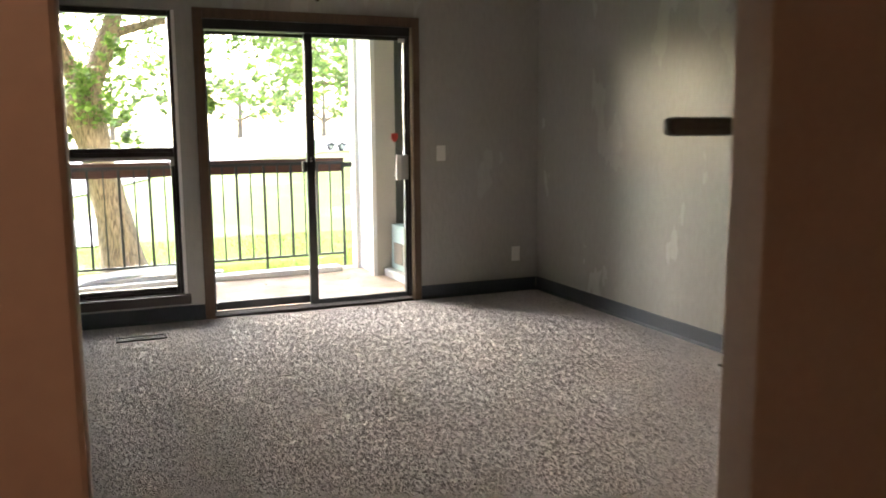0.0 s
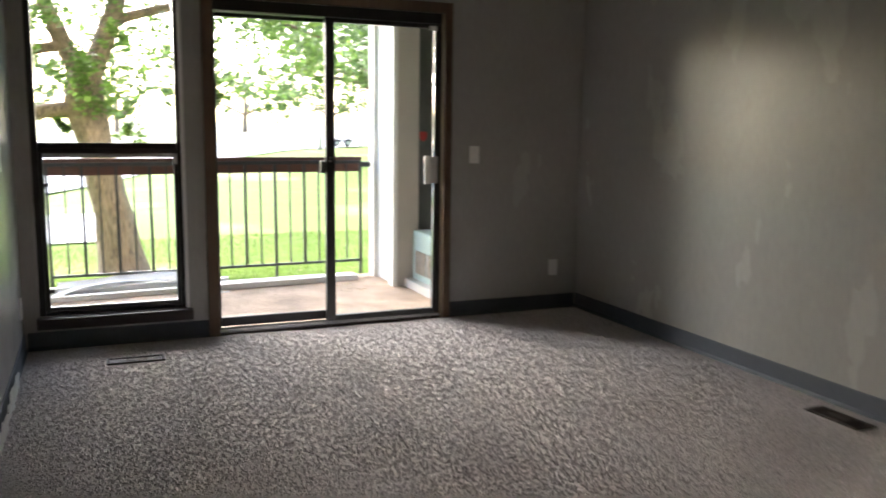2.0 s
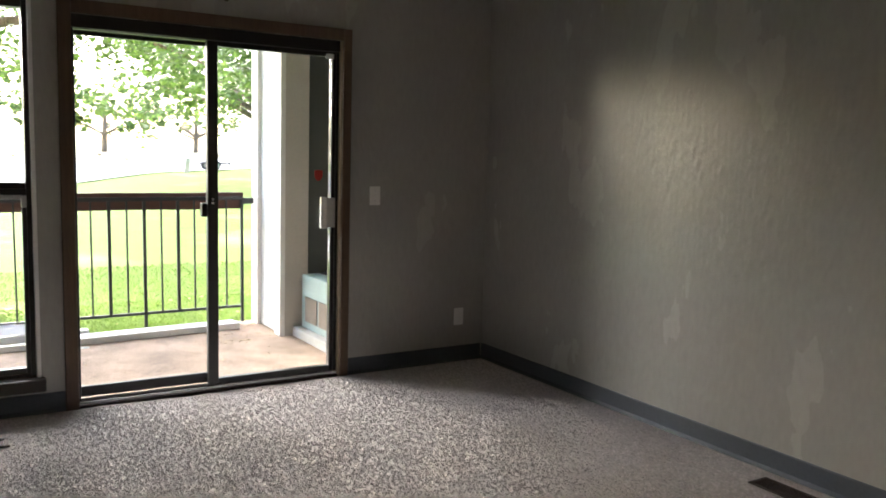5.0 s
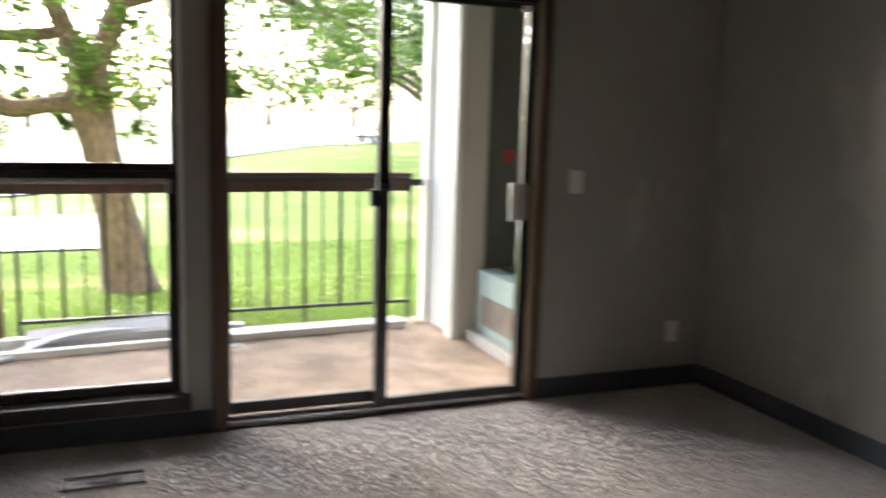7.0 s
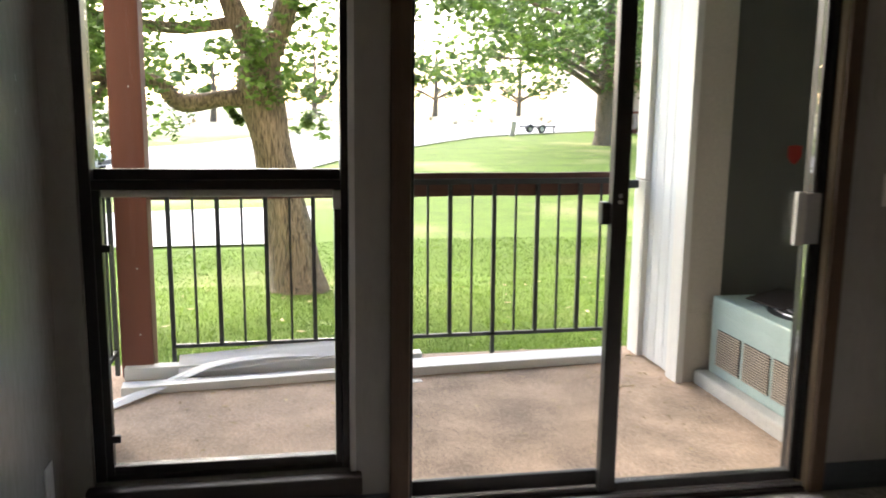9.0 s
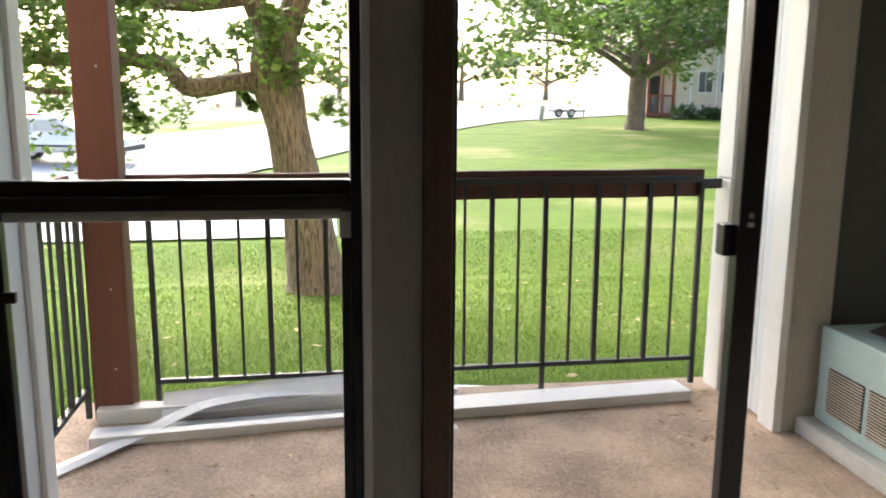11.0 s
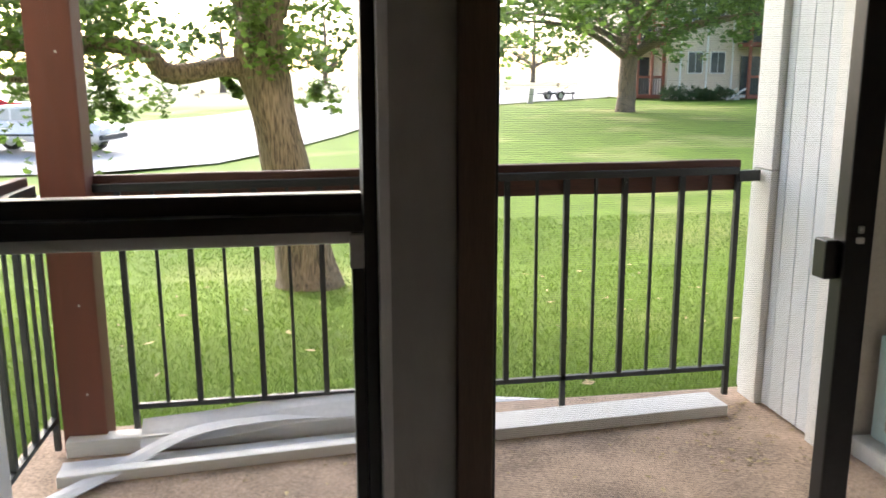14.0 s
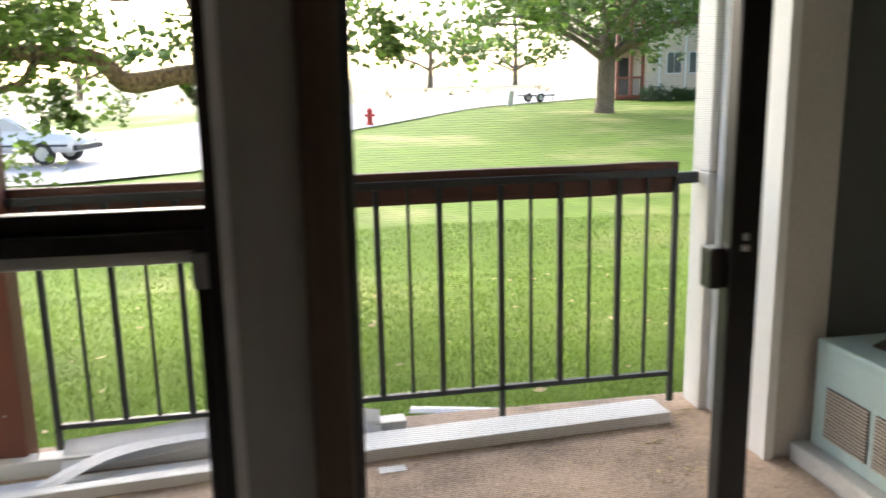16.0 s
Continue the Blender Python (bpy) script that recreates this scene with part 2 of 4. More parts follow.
bz = np.array([0.006 * noise.noise((x * 2.3, y * 2.3, 0)) + 0.003 * noise.noise((x * 9, y * 9, 4)) for x, y in zip(tx, ty)]) - 0.0045
TV = np.empty((NT, 4, 3))
for k in range(3):
    a_ = th + k * 2.0944
    TV[:, k] = np.stack([tx + tw * np.cos(a_), ty + tw * np.sin(a_), bz], 1)
TV[:, 3] = np.stack([tx + rng0.normal(0, 0.003, NT), ty + rng0.normal(0, 0.003, NT), bz + tz], 1)
idx = np.arange(NT)[:, None] * 4
TF = np.concatenate([idx + (0, 1, 3), idx + (1, 2, 3), idx + (2, 0, 3)])
tagged(raw("pile", TV.reshape(-1, 3).tolist(), TF.tolist(), TUFT, floor, "short beige carpet tufts"), kind="stuff")
structure(part("ceiling", box(-2.6, -7.8, ZC, XR + 0.16, 0.0, ZC + 0.15), CEILING), "off-white sprayed-texture ceiling")
structure(part("subfloor", box(-2.6, -7.8, -0.2, XR + 0.16, 0.16, -0.02), CONCRETE), "concrete slab under the carpet")

WX0, WX1, WZ0, WZ1 = -0.945, -0.123, 0.19, 2.075      # window opening
DX0, DX1, DZ1 = 0.05, 1.545, 2.035                    # door opening
wall = bmesh.new()
for b in ((XL - 0.16, 0, -0.2, WX0, 0.16, ZC + 0.15), (WX0, 0, -0.2, WX1, 0.16, WZ0), (WX0, 0, WZ1, WX1, 0.16, ZC + 0.15), (WX1, 0, -0.2, DX0, 0.16, ZC + 0.15),
          (DX0, 0, DZ1, DX1, 0.16, ZC + 0.15), (DX1, 0, -0.2, XR + 0.16, 0.16, ZC + 0.15), (DX0, 0.0, -0.2, DX1, 0.16, -0.03)):
    box(*b, bm=wall)
structure(part("wall_north", wall, PAINT), "grey-olive semi-gloss textured wall with window and patio door")
structure(part("wall_east", box(XR, -7.6, -0.02, XR + 0.16, 0, ZC), PAINT), "grey-olive semi-gloss wall with knockdown texture")
structure(part("wall_west", box(XL - 0.16, -5.0, -0.02, XL, 0, ZC), PAINT), "grey-olive semi-gloss wall beside the window")
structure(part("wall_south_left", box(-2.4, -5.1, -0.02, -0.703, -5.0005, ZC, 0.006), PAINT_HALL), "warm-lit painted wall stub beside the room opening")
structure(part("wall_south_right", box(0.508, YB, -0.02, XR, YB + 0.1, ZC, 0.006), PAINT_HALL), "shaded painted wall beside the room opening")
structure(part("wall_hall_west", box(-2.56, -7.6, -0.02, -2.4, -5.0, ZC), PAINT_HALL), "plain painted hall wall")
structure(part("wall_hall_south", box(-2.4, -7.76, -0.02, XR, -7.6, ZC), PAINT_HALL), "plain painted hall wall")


def baseboard(x0, y0, x1, y1, side):
    """A cove strip with a rolled toe along one wall; side points into the room."""
    bm = bmesh.new()
    prof = [(0, 0), (0.014, 0), (0.012, 0.008), (0.006, 0.02), (0.0045, 0.098), (0.002, 0.104), (0, 0.104)]
    loops = []
    for x, y in ((x0, y0), (x1, y1)):
        loops.append([bm.verts.new((x + side[0] * d, y + side[1] * d, z + 0.001)) for d, z in prof])
    for i in range(len(prof)):
        j = (i + 1) % len(prof)
        bm.faces.new((loops[0][i], loops[0][j], loops[1][j], loops[1][i]))
    bm.faces.new(loops[0])
    bm.faces.new(loops[1][::-1])
    bmesh.ops.recalc_face_normals(bm, faces=bm.faces)
    return structure(part("baseboard", bm, VINYL), "dark blue-grey vinyl cove baseboard")


baseboard(1.60, 0, XR - 0.016, 0, (0, -1))
baseboard(XL + 0.016, 0, -0.002, 0, (0, -1))
baseboard(XR, YB + 0.1, XR, 0, (-1, 0))
baseboard(XL, -4.999, XL, 0, (1, 0))

# ---- patio door ----
door = structure(empty("door_1", 0.8, 0.05, 0), "bronze aluminium sliding patio door with wooden casing, screen half open")


def dpart(name, b, m, bevel=0.003, parent=None, label=""):
    ox, oy, oz = 0.8, 0.05, 0
    return part(name, box(b[0] - ox, b[1] - oy, b[2] - oz, b[3] - ox, b[4] - oy, b[5] - oz, bevel), m, parent or door, label)


dpart("casing", (-0.012, -0.02, 0, 0.052, 0.0, 2.10), CASING, 0.004, None, "brown stained wood casing")
dpart("casing", (1.538, -0.02, 0, 1.592, 0.0, 2.10), CASING, 0.004)
dpart("casing", (0.0525, -0.02, 2.032, 1.5375, 0.0, 2.10), CASING, 0.004)
# right jamb: lighter colour stands for the light falling on it
dpart("jamb", (1.532, 0.0, 0.0, 1.545, 0.16, 2.03), JAMB_LIT, 0.002, None, "wood jamb coloured paler for the daylight on it")
dpart("jamb", (0.05, 0.0, 0.0, 0.056, 0.16, 2.03), CASING, 0.002)
dpart("head_track", (0.056, 0.02, 1.968, 1.532, 0.14, 2.034), BLACK)
dpart("side_track", (0.056, 0.03, 0.03, 0.068, 0.14, 1.968), BLACK)
dpart("side_track", (1.515, 0.03, 0.03, 1.532, 0.14, 1.968), BLACK)
dpart("sill_track", (0.056, 0.0, -0.02, 1.532, 0.15, 0.012), BROWNMETAL, 0.003, None, "worn bronze threshold track")
dpart("track_rib", (0.056, 0.022, 0.0122, 1.532, 0.028, 0.026), ALU, 0.001)
dpart("track_rib", (0.056, 0.092, 0.0122, 1.532, 0.098, 0.026), ALU, 0.001)
# glazed leaf on the right
leaf = dpart("glazed_leaf", (0.747, 0.045, 0.027, 0.806, 0.085, 1.967), BLACK, 0.004, None, "black framed glass leaf")
dpart("stile", (1.492, 0.045, 0.027, 1.5145, 0.085, 1.967), BLACK, 0.003, leaf)
dpart("bottom_rail", (0.8065, 0.046, 0.027, 1.4915, 0.084, 0.062), BLACK, 0.003, leaf)
dpart("top_rail", (0.8065, 0.046, 1.94, 1.4915, 0.084, 1.967), BLACK, 0.003, leaf)
pane = dpart("pane", (0.8065, 0.062, 0.062, 1.4915, 0.067, 1.94), PANE, 0.0, leaf)
pane.visible_shadow = False
dpart("corner_clip", (1.45, 0.036, 1.925, 1.50, 0.0445, 1.955), WHITE, 0.002, leaf, "white plastic corner clip")
# insect screen leaf on the left
scr = dpart("screen_leaf", (0.0685, 0.105, 0.03, 0.080, 0.125, 1.965), BLACK, 0.003, None, "black framed insect screen")
dpart("stile", (0.780, 0.105, 0.03, 0.802, 0.125, 1.965), BLACK, 0.003, scr)
dpart("bottom_rail", (0.0805, 0.104, 0.03, 0.7795, 0.126, 0.088), BLACK, 0.006, scr)
dpart("top_rail", (0.0805, 0.105, 1.94, 0.7795, 0.125, 1.965), BLACK, 0.003, scr)
wires, wf = [], []
for i in range(455):
    z = 0.10 + i * 0.004
    k = len(wires)
    wires += [(0.08 - 0.8, 0.066, z), (0.78 - 0.8, 0.066, z), (0.78 - 0.8, 0.0664, z + 0.0004), (0.08 - 0.8, 0.0664, z + 0.0004)]
    wf.append((k, k + 1, k + 2, k + 3))
tagged(raw("screen_mesh", wires, wf, BLACK, scr), "fine dark insect mesh", kind="stuff")
# pull and latch
dpart("pull", (0.718, 0.060, 0.995, 0.7465, 0.100, 1.072), BLACK, 0.004, leaf, "black plastic pull")
dpart("latch", (0.769, 0.036, 1.088, 0.779, 0.0445, 1.102), ALU, 0.002, leaf, "small metal latch")
dpart("latch", (0.767, 0.036, 1.068, 0.781, 0.0445, 1.08), WHITE, 0.002, leaf)
box_alarm = part("door_alarm", box(-0.018, -0.012, -0.095, 0.018, 0.012, 0.095, 0.005), WHITE)
box_alarm.matrix_world = pose(1.437, 0.032, 1.012)
tagged(box_alarm, "white plastic door contact alarm on the glass edge", "alarm")
plate = part("alarm_bracket", box(0.0185, -0.01, -0.09, 0.075, 0.010, 0.09, 0.004), ALU, box_alarm, "grey metal bracket")
sh = bmesh.new()
outline = [(-0.026, 0.03), (0, 0.034), (0.026, 0.03), (0.026, -0.005), (0.015, -0.024), (0, -0.034), (-0.015, -0.024), (-0.026, -0.005)]
f = sh.faces.new([sh.verts.new((x, 0, z)) for x, z in outline])
ext = bmesh.ops.extrude_face_region(sh, geom=[f])
bmesh.ops.translate(sh, verts=[v for v in ext["geom"] if isinstance(v, bmesh.types.BMVert)], vec=(0, 0.0012, 0))
bmesh.ops.recalc_face_normals(sh, faces=sh.faces)
sticker = part("shield_sticker", sh, RED)
sticker.matrix_world = pose(1.418, 0.0605, 1.234)
tagged(sticker, "small red shield sticker on the door glass", "sticker")

# ---- window ----
win = structure(empty("window_1", -0.52, 0.06, 0.235), "black aluminium single-hung window with dark wooden sill")


def wpart(name, b, m, bevel=0.003, parent=None, label=""):
    return part(name, box(b[0] + 0.52, b[1] - 0.06, b[2] - 0.235, b[3] + 0.52, b[4] - 0.06, b[5] - 0.235, bevel), m, parent or win, label)


wpart("window_frame", (-0.945, 0.03, 0.19, -0.912, 0.12, 2.075), BLACK)
wpart("window_frame", (-0.165, 0.03, 0.19, -0.142, 0.12, 2.075), BLACK)
wpart("reveal_liner", (-0.1415, -0.004, 0.19, -0.123, 0.12, 2.075), TRIMW, 0.002, None, "white painted reveal edge")
wpart("window_frame", (-0.9115, 0.03, 2.038, -0.1655, 0.12, 2.075), BLACK)
wpart("window_frame", (-0.9115, 0.03, 0.19, -0.1655, 0.12, 0.207), BLACK)
sash = wpart("lower_sash", (-0.9115, 0.035, 1.122, -0.1655, 0.07, 1.152), BLACK, 0.003, None, "black lower sash")
wpart("stile", (-0.9115, 0.035, 0.2075, -0.888, 0.07, 1.1215), BLACK, 0.003, sash)
wpart("stile", (-0.186, 0.035, 0.2075, -0.1655, 0.07, 1.1215), BLACK, 0.003, sash)
wpart("bottom_rail", (-0.8875, 0.035, 0.2075, -0.1865, 0.07, 0.238), BLACK, 0.003, sash)
p = wpart("pane", (-0.888, 0.05, 0.238, -0.186, 0.054, 1.122), PANE, 0, sash)
p.visible_shadow = False
wpart("glazing_bead", (-0.8875, 0.0545, 1.098, -0.1865, 0.062, 1.1218), WHITE, 0.002, sash, "pale vinyl glazing strip")
for z in (0.945, 0.335):
    wpart("vent_stop", (-0.888, 0.02, z - 0.012, -0.862, 0.034, z + 0.012), BLACK, 0.002, sash)
wpart("keeper", (-0.19, 0.022, 1.06, -0.165, 0.0345, 1.12), ALU, 0.003, sash, "grey metal keeper")
usash = wpart("upper_sash", (-0.9115, 0.075, 1.135, -0.1655, 0.11, 1.183), BLACK, 0.003)
p = wpart("pane", (-0.9115, 0.09, 1.183, -0.1655, 0.094, 2.038), PANE, 0, usash)
p.visible_shadow = False
wpart("window_sill", (-0.962, -0.045, 0.124, -0.105, 0.0295, 0.1895), DARKWOOD, 0.006, None, "dark brown stained wooden sill")


# ---- small wall fittings ----
def wall_plate(x, y, z, rz, kind):
    base = part("switch_plate" if kind == "switch" else "outlet_plate", box(-0.036, -0.006, -0.058, 0.036, 0, 0.058, 0.0025), WHITE)
    base.matrix_world = pose(x, y, z, 0, 0, rz)
    if kind == "switch":
        part("toggle", box(-0.005, -0.018, -0.012, 0.005, -0.0062, 0.010, 0.002), WHITE, base)
        for s in (-0.03, 0.03):
            part("screw", rod((0, -0.0062, s), (0, -0.0075, s), 0.003), ALU, base)
        tagged(base, "white plastic toggle switch plate on the wall", "light switch")
    else:
        for s in (-0.02, 0.02):
            part("socket", box(-0.016, -0.0085, s - 0.013, 0.016, -0.0062, s + 0.013, 0.002), WHITE, base)
        tagged(base, "off-white duplex outlet plate low on the wall", "outlet")
    return base


wall_plate(1.767, 0, 1.115, 0, "switch")
wall_plate(2.41, 0, 0.305, 0, "outlet")
wall_plate(XL, -0.16, 0.28, 90, "outlet")


def curtain_hook(x, z):
    ob = part("curtain_hook", rod((0, 0, 0), (0, -0.006, 0), 0.014), BROWNMETAL)
    part("hook", rod((0, -0.006, 0), (0, -0.035, 0.004), 0.004), BROWNMETAL, ob)
    part("hook_tip", rod((0, -0.035, 0.002), (0, -0.035, 0.022), 0.004), BROWNMETAL, ob)
    ob.matrix_world = pose(x, 0, z)
    tagged(ob, "small dark metal curtain hook above the door", "hook", "curtain hooks")


curtain_hook(-0.054, 2.205)
curtain_hook(0.84, 2.192)


def floor_vent(x, y, rz):
    ob = empty("floor_vent", x, y, 0.0, rz)
    for b in ((-0.15, -0.058, 0.15, -0.045), (-0.15, 0.045, 0.15, 0.058), (-0.15, -0.0448, -0.132, 0.0448), (0.132, -0.0448, 0.15, 0.0448)):
        part("rim", box(b[0], b[1], 0.0, b[2], b[3], 0.008, 0.002), BROWNMETAL, ob)
    part("duct", box(-0.131, -0.0445, -0.008, 0.131, 0.0445, -0.0005), BLACK, ob, "dark duct opening")
    for i in range(18):
        xx = -0.122 + i * 0.0144
        part("louvre", box(xx - 0.002, -0.044, 0.0, xx + 0.002, 0.044, 0.006), BROWNMETAL, ob)
    part("damper", box(-0.05, -0.02, 0.0062, 0.06, 0.02, 0.0075), BROWNMETAL, ob)
    return tagged(ob, "brown metal floor register set in the carpet", "floor vent", "floor vents")


floor_vent(2.46, -2.51, 90)
floor_vent(-0.455, -0.40, 0)

rail = empty("wall_rail", 0.53, -4.255, 1.285)
bar = bmesh.new()
box(-0.0, -0.022, -0.022, 1.5, 0.022, 0.022, 0.015, bm=bar)
part("bar", bar, DARKWOOD, rail, "dark varnished wood")
for xx in (0.18, 1.2):
    part("bracket", box(xx - 0.012, -0.228, -0.03, xx + 0.012, -0.02, -0.0225, 0.002), ALU, rail, "metal bracket")
tagged(rail, "dark wooden rail with rounded end fixed behind the wall", "handrail")

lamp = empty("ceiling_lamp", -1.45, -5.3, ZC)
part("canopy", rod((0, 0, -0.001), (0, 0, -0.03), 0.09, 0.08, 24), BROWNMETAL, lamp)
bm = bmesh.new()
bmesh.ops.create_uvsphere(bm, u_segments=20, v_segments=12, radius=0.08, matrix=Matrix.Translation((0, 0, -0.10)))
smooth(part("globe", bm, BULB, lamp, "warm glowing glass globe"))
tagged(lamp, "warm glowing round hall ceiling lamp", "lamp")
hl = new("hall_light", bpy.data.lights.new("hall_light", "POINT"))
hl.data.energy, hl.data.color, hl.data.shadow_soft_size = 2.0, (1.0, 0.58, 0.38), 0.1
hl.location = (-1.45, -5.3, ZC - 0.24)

# thin white strip with an uneven upper edge, in front of the west baseboard
torn = bmesh.new()
Rt = random.Random(4)
lo, hi = [], []
for i in range(26):
    y = -1.75 + i * 0.04
    lo.append(torn.verts.new((XL + 0.022 + Rt.uniform(0, 0.01), y, 0.012 + Rt.uniform(0, 0.01))))
    hi.append(torn.verts.new((XL + 0.016 + Rt.uniform(0, 0.012), y, 0.06 + 0.09 * abs(noise.noise((y * 3, 0, 0))) + Rt.uniform(0, 0.03))))
for i in range(25):
    torn.faces.new((lo[i], lo[i + 1], hi[i + 1], hi[i]))
ext = bmesh.ops.extrude_face_region(torn, geom=torn.faces[:])
bmesh.ops.translate(torn, verts=[v for v in ext["geom"] if isinstance(v, bmesh.types.BMVert)], vec=(-0.002, 0, 0))
bmesh.ops.recalc_face_normals(torn, faces=torn.faces)
tagged(part("ragged_white_strip", torn, WHITE), "thin white strip with an uneven top edge along the baseboard", "torn strip")

# ---- ground and distance ----
def ground_z(x, y):
    """Lawn that falls away from the building and lies level further out."""
    z = -0.24 - 0.110 * max(0.0, min(y, 8.3) - 2.0) if y > 2 else -0.24
    z += 0.033 * max(0.0, min(y, 32.0) - 8.8) + 0.014 * max(0.0, min(y, 62.0) - 32.0)
    z += 0.02 * noise.noise((x * 0.5, y * 0.5, 1)) + (0.1 * noise.noise((x * 0.05, y * 0.05, 7)) if y > 12 else 0)
    if y > 10 and x < 2:
        z -= 0.4 * min(1.0, (y - 10) / 10) * min(1.0, (2 - x) / 7)
    if y > 12 and x > 4:
        z += 0.2 * min(1.0, (y - 12) / 16) * min(1.0, (x - 4) / 6)
    if y > 62:
        z += (y - 62) * 0.006
    return z


def sheet(xs, ys, zf, lift=0.0):
    vs = [(x, y, zf(x, y) + lift) for y in ys for x in xs]
    n = len(xs)
    fs = [(j * n + i, j * n + i + 1, (j + 1) * n + i + 1, (j + 1) * n + i) for j in range(len(ys) - 1) for i in range(n - 1)]
    return vs, fs


def spaced(stops):
    out = []
    for lo, hi, step in stops:
        k = int(round((hi - lo) / step))
        out += [lo + (hi - lo) * i / k for i in range(k)]
    return out + [stops[-1][1]]


gx = spaced([(-900, -100, 100), (-100, -16, 6), (-16, 34, 1.0), (34, 100, 6), (100, 900, 100)])
gy = spaced([(-300, -20, 70), (-20, 1.7, 2.2), (1.7, 14, 0.5), (14, 60, 1.5), (60, 120, 10), (120, 1500, 150)])
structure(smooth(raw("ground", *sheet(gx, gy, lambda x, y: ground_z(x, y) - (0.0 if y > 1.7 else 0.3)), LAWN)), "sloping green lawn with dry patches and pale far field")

# road that bends past the lawn
line = [(-70, 26), (-30, 24.6), (-12, 24.4), (-4.9, 24.4), (-1.7, 31.5), (4.8, 40.6), (8.5, 43.6), (15, 49), (36, 70), (70, 105)]
pts = []
for (xa, ya), (xb, yb) in zip(line, line[1:]):
    k = max(2, int(math.dist((xa, ya), (xb, yb)) / 1.5))
    pts += [Vector((xa + (xb - xa) * i / k, ya + (yb - ya) * i / k)) for i in range(k)]
vs, fs = [], []
for i, pnt in enumerate(pts):
    d = (pts[min(i + 2, len(pts) - 1)] - pts[max(i - 2, 0)]).normalized()
    nrm = Vector((-d.y, d.x))
    for s in (-4.6, -2, 0, 3, 8.0):
        q = pnt + nrm * s
        vs.append((q.x, q.y, ground_z(q.x, q.y) + 0.05))
    if i:
        k = (i - 1) * 5
        fs += [(k + j, k + j + 1, k + j + 6, k + j + 5) for j in range(4)]
structure(raw("road", vs, fs, ASPHALT), "pale sunlit asphalt road bending past the lawn")
px = spaced([(-30, -2, 2), (-2, 0.0, 0.35)])
structure(raw("path", *sheet(px, spaced([(11.2, 15.6, 0.4)]), ground_z, 0.035), CONCRETE), "sunlit pale concrete walk across the lawn")

# ---- balcony ----
structure(part("balcony_floor", box(-1.38, 0.16, -0.22, 2.75, 2.02, -0.03, 0.006), DECK), "brown weathered coated balcony slab")
# ceiling out of view, added so that it shades the balcony
structure(part("unseen_balcony_ceiling", box(-1.38, 0.16, 2.46, 2.75, 2.09, 2.62), SLATE), "unseen underside of a balcony above, added to shade the slab")
# unseen mass over the room, added to block light from behind
structure(part("unseen_block_above", box(-22, -9.0, ZC + 0.16, 26, 0.2, 9.6), SIDING), "unseen block in place of upper storeys, added to cast shadow")
structure(part("wall_wing_west", box(-1.29, 0.16, -0.2, -1.17, 1.05, 2.46, 0.004), SLATE), "white painted balcony side wall")
part("trim", box(-1.31, 1.0505, -0.03, -1.155, 1.08, 2.46, 0.004), TRIMW)["kind"] = "structure"
part("trim", box(-1.1695, 0.96, -0.03, -1.15, 1.0503, 2.46, 0.004), TRIMW)["kind"] = "structure"
wing = structure(empty("wall_wing_east", 1.70, 1.3, -0.03), "white grooved siding wing wall with corner boards")
OX, OY, OZ = 1.70, 1.3, -0.03


def gpart(name, b, m, bevel=0.003, label=""):
    return part(name, box(b[0] - OX, b[1] - OY, b[2] - OZ, b[3] - OX, b[4] - OY, b[5] - OZ, bevel), m, wing, label)


gpart("core", (1.685, 1.316, -0.03, 1.873, 2.02, 2.46), STUCCO, 0.002, "grey-beige end face")
y = 1.435
while y < 1.805:
    y2 = min(y + 0.105, 1.807)
    gpart("siding_board", (1.671, y, -0.02, 1.6845, y2 - 0.005, 2.46), SLATE, 0.002)
    y = y2
gpart("corner_board", (1.645, 1.306, -0.03, 1.6845, 1.432, 2.46), TRIMW, 0.004)
gpart("corner_board", (1.641, 1.81, -0.03, 1.6845, 1.955, 0.995), TRIMW, 0.006)
gpart("corner_board", (1.641, 1.81, 0.999, 1.6845, 1.955, 2.46), TRIMW, 0.006)
gpart("corner_board", (1.6848, 2.0202, -0.03, 1.873, 2.04, 2.46), TRIMW, 0.004)
# both recess walls in one dark green-grey colour
structure(part("wall_recess", box(1.8735, 1.38, -0.2, 2.75, 1.50, 2.46), DARKWALL), "dark green-grey recess wall")
structure(part("wall_recess_side", box(2.66, 0.16, -0.2, 2.75, 1.379, 2.46), DARKWALL), "dark green-grey recess wall")

post = part("balcony_post", box(-0.08, -0.07, -0.9, 0.08, 0.07, 2.46, 0.006), REDWOOD)
post.matrix_world = pose(-1.135, 1.862, 0)
for z in (0.55, 1.47, 0.2):
    part("nail", rod((0.02, -0.0702, z), (0.02, -0.074, z), 0.005, 0.004, 8), ALU, post)
tagged(post, "red-brown painted square wooden balcony post", "post")


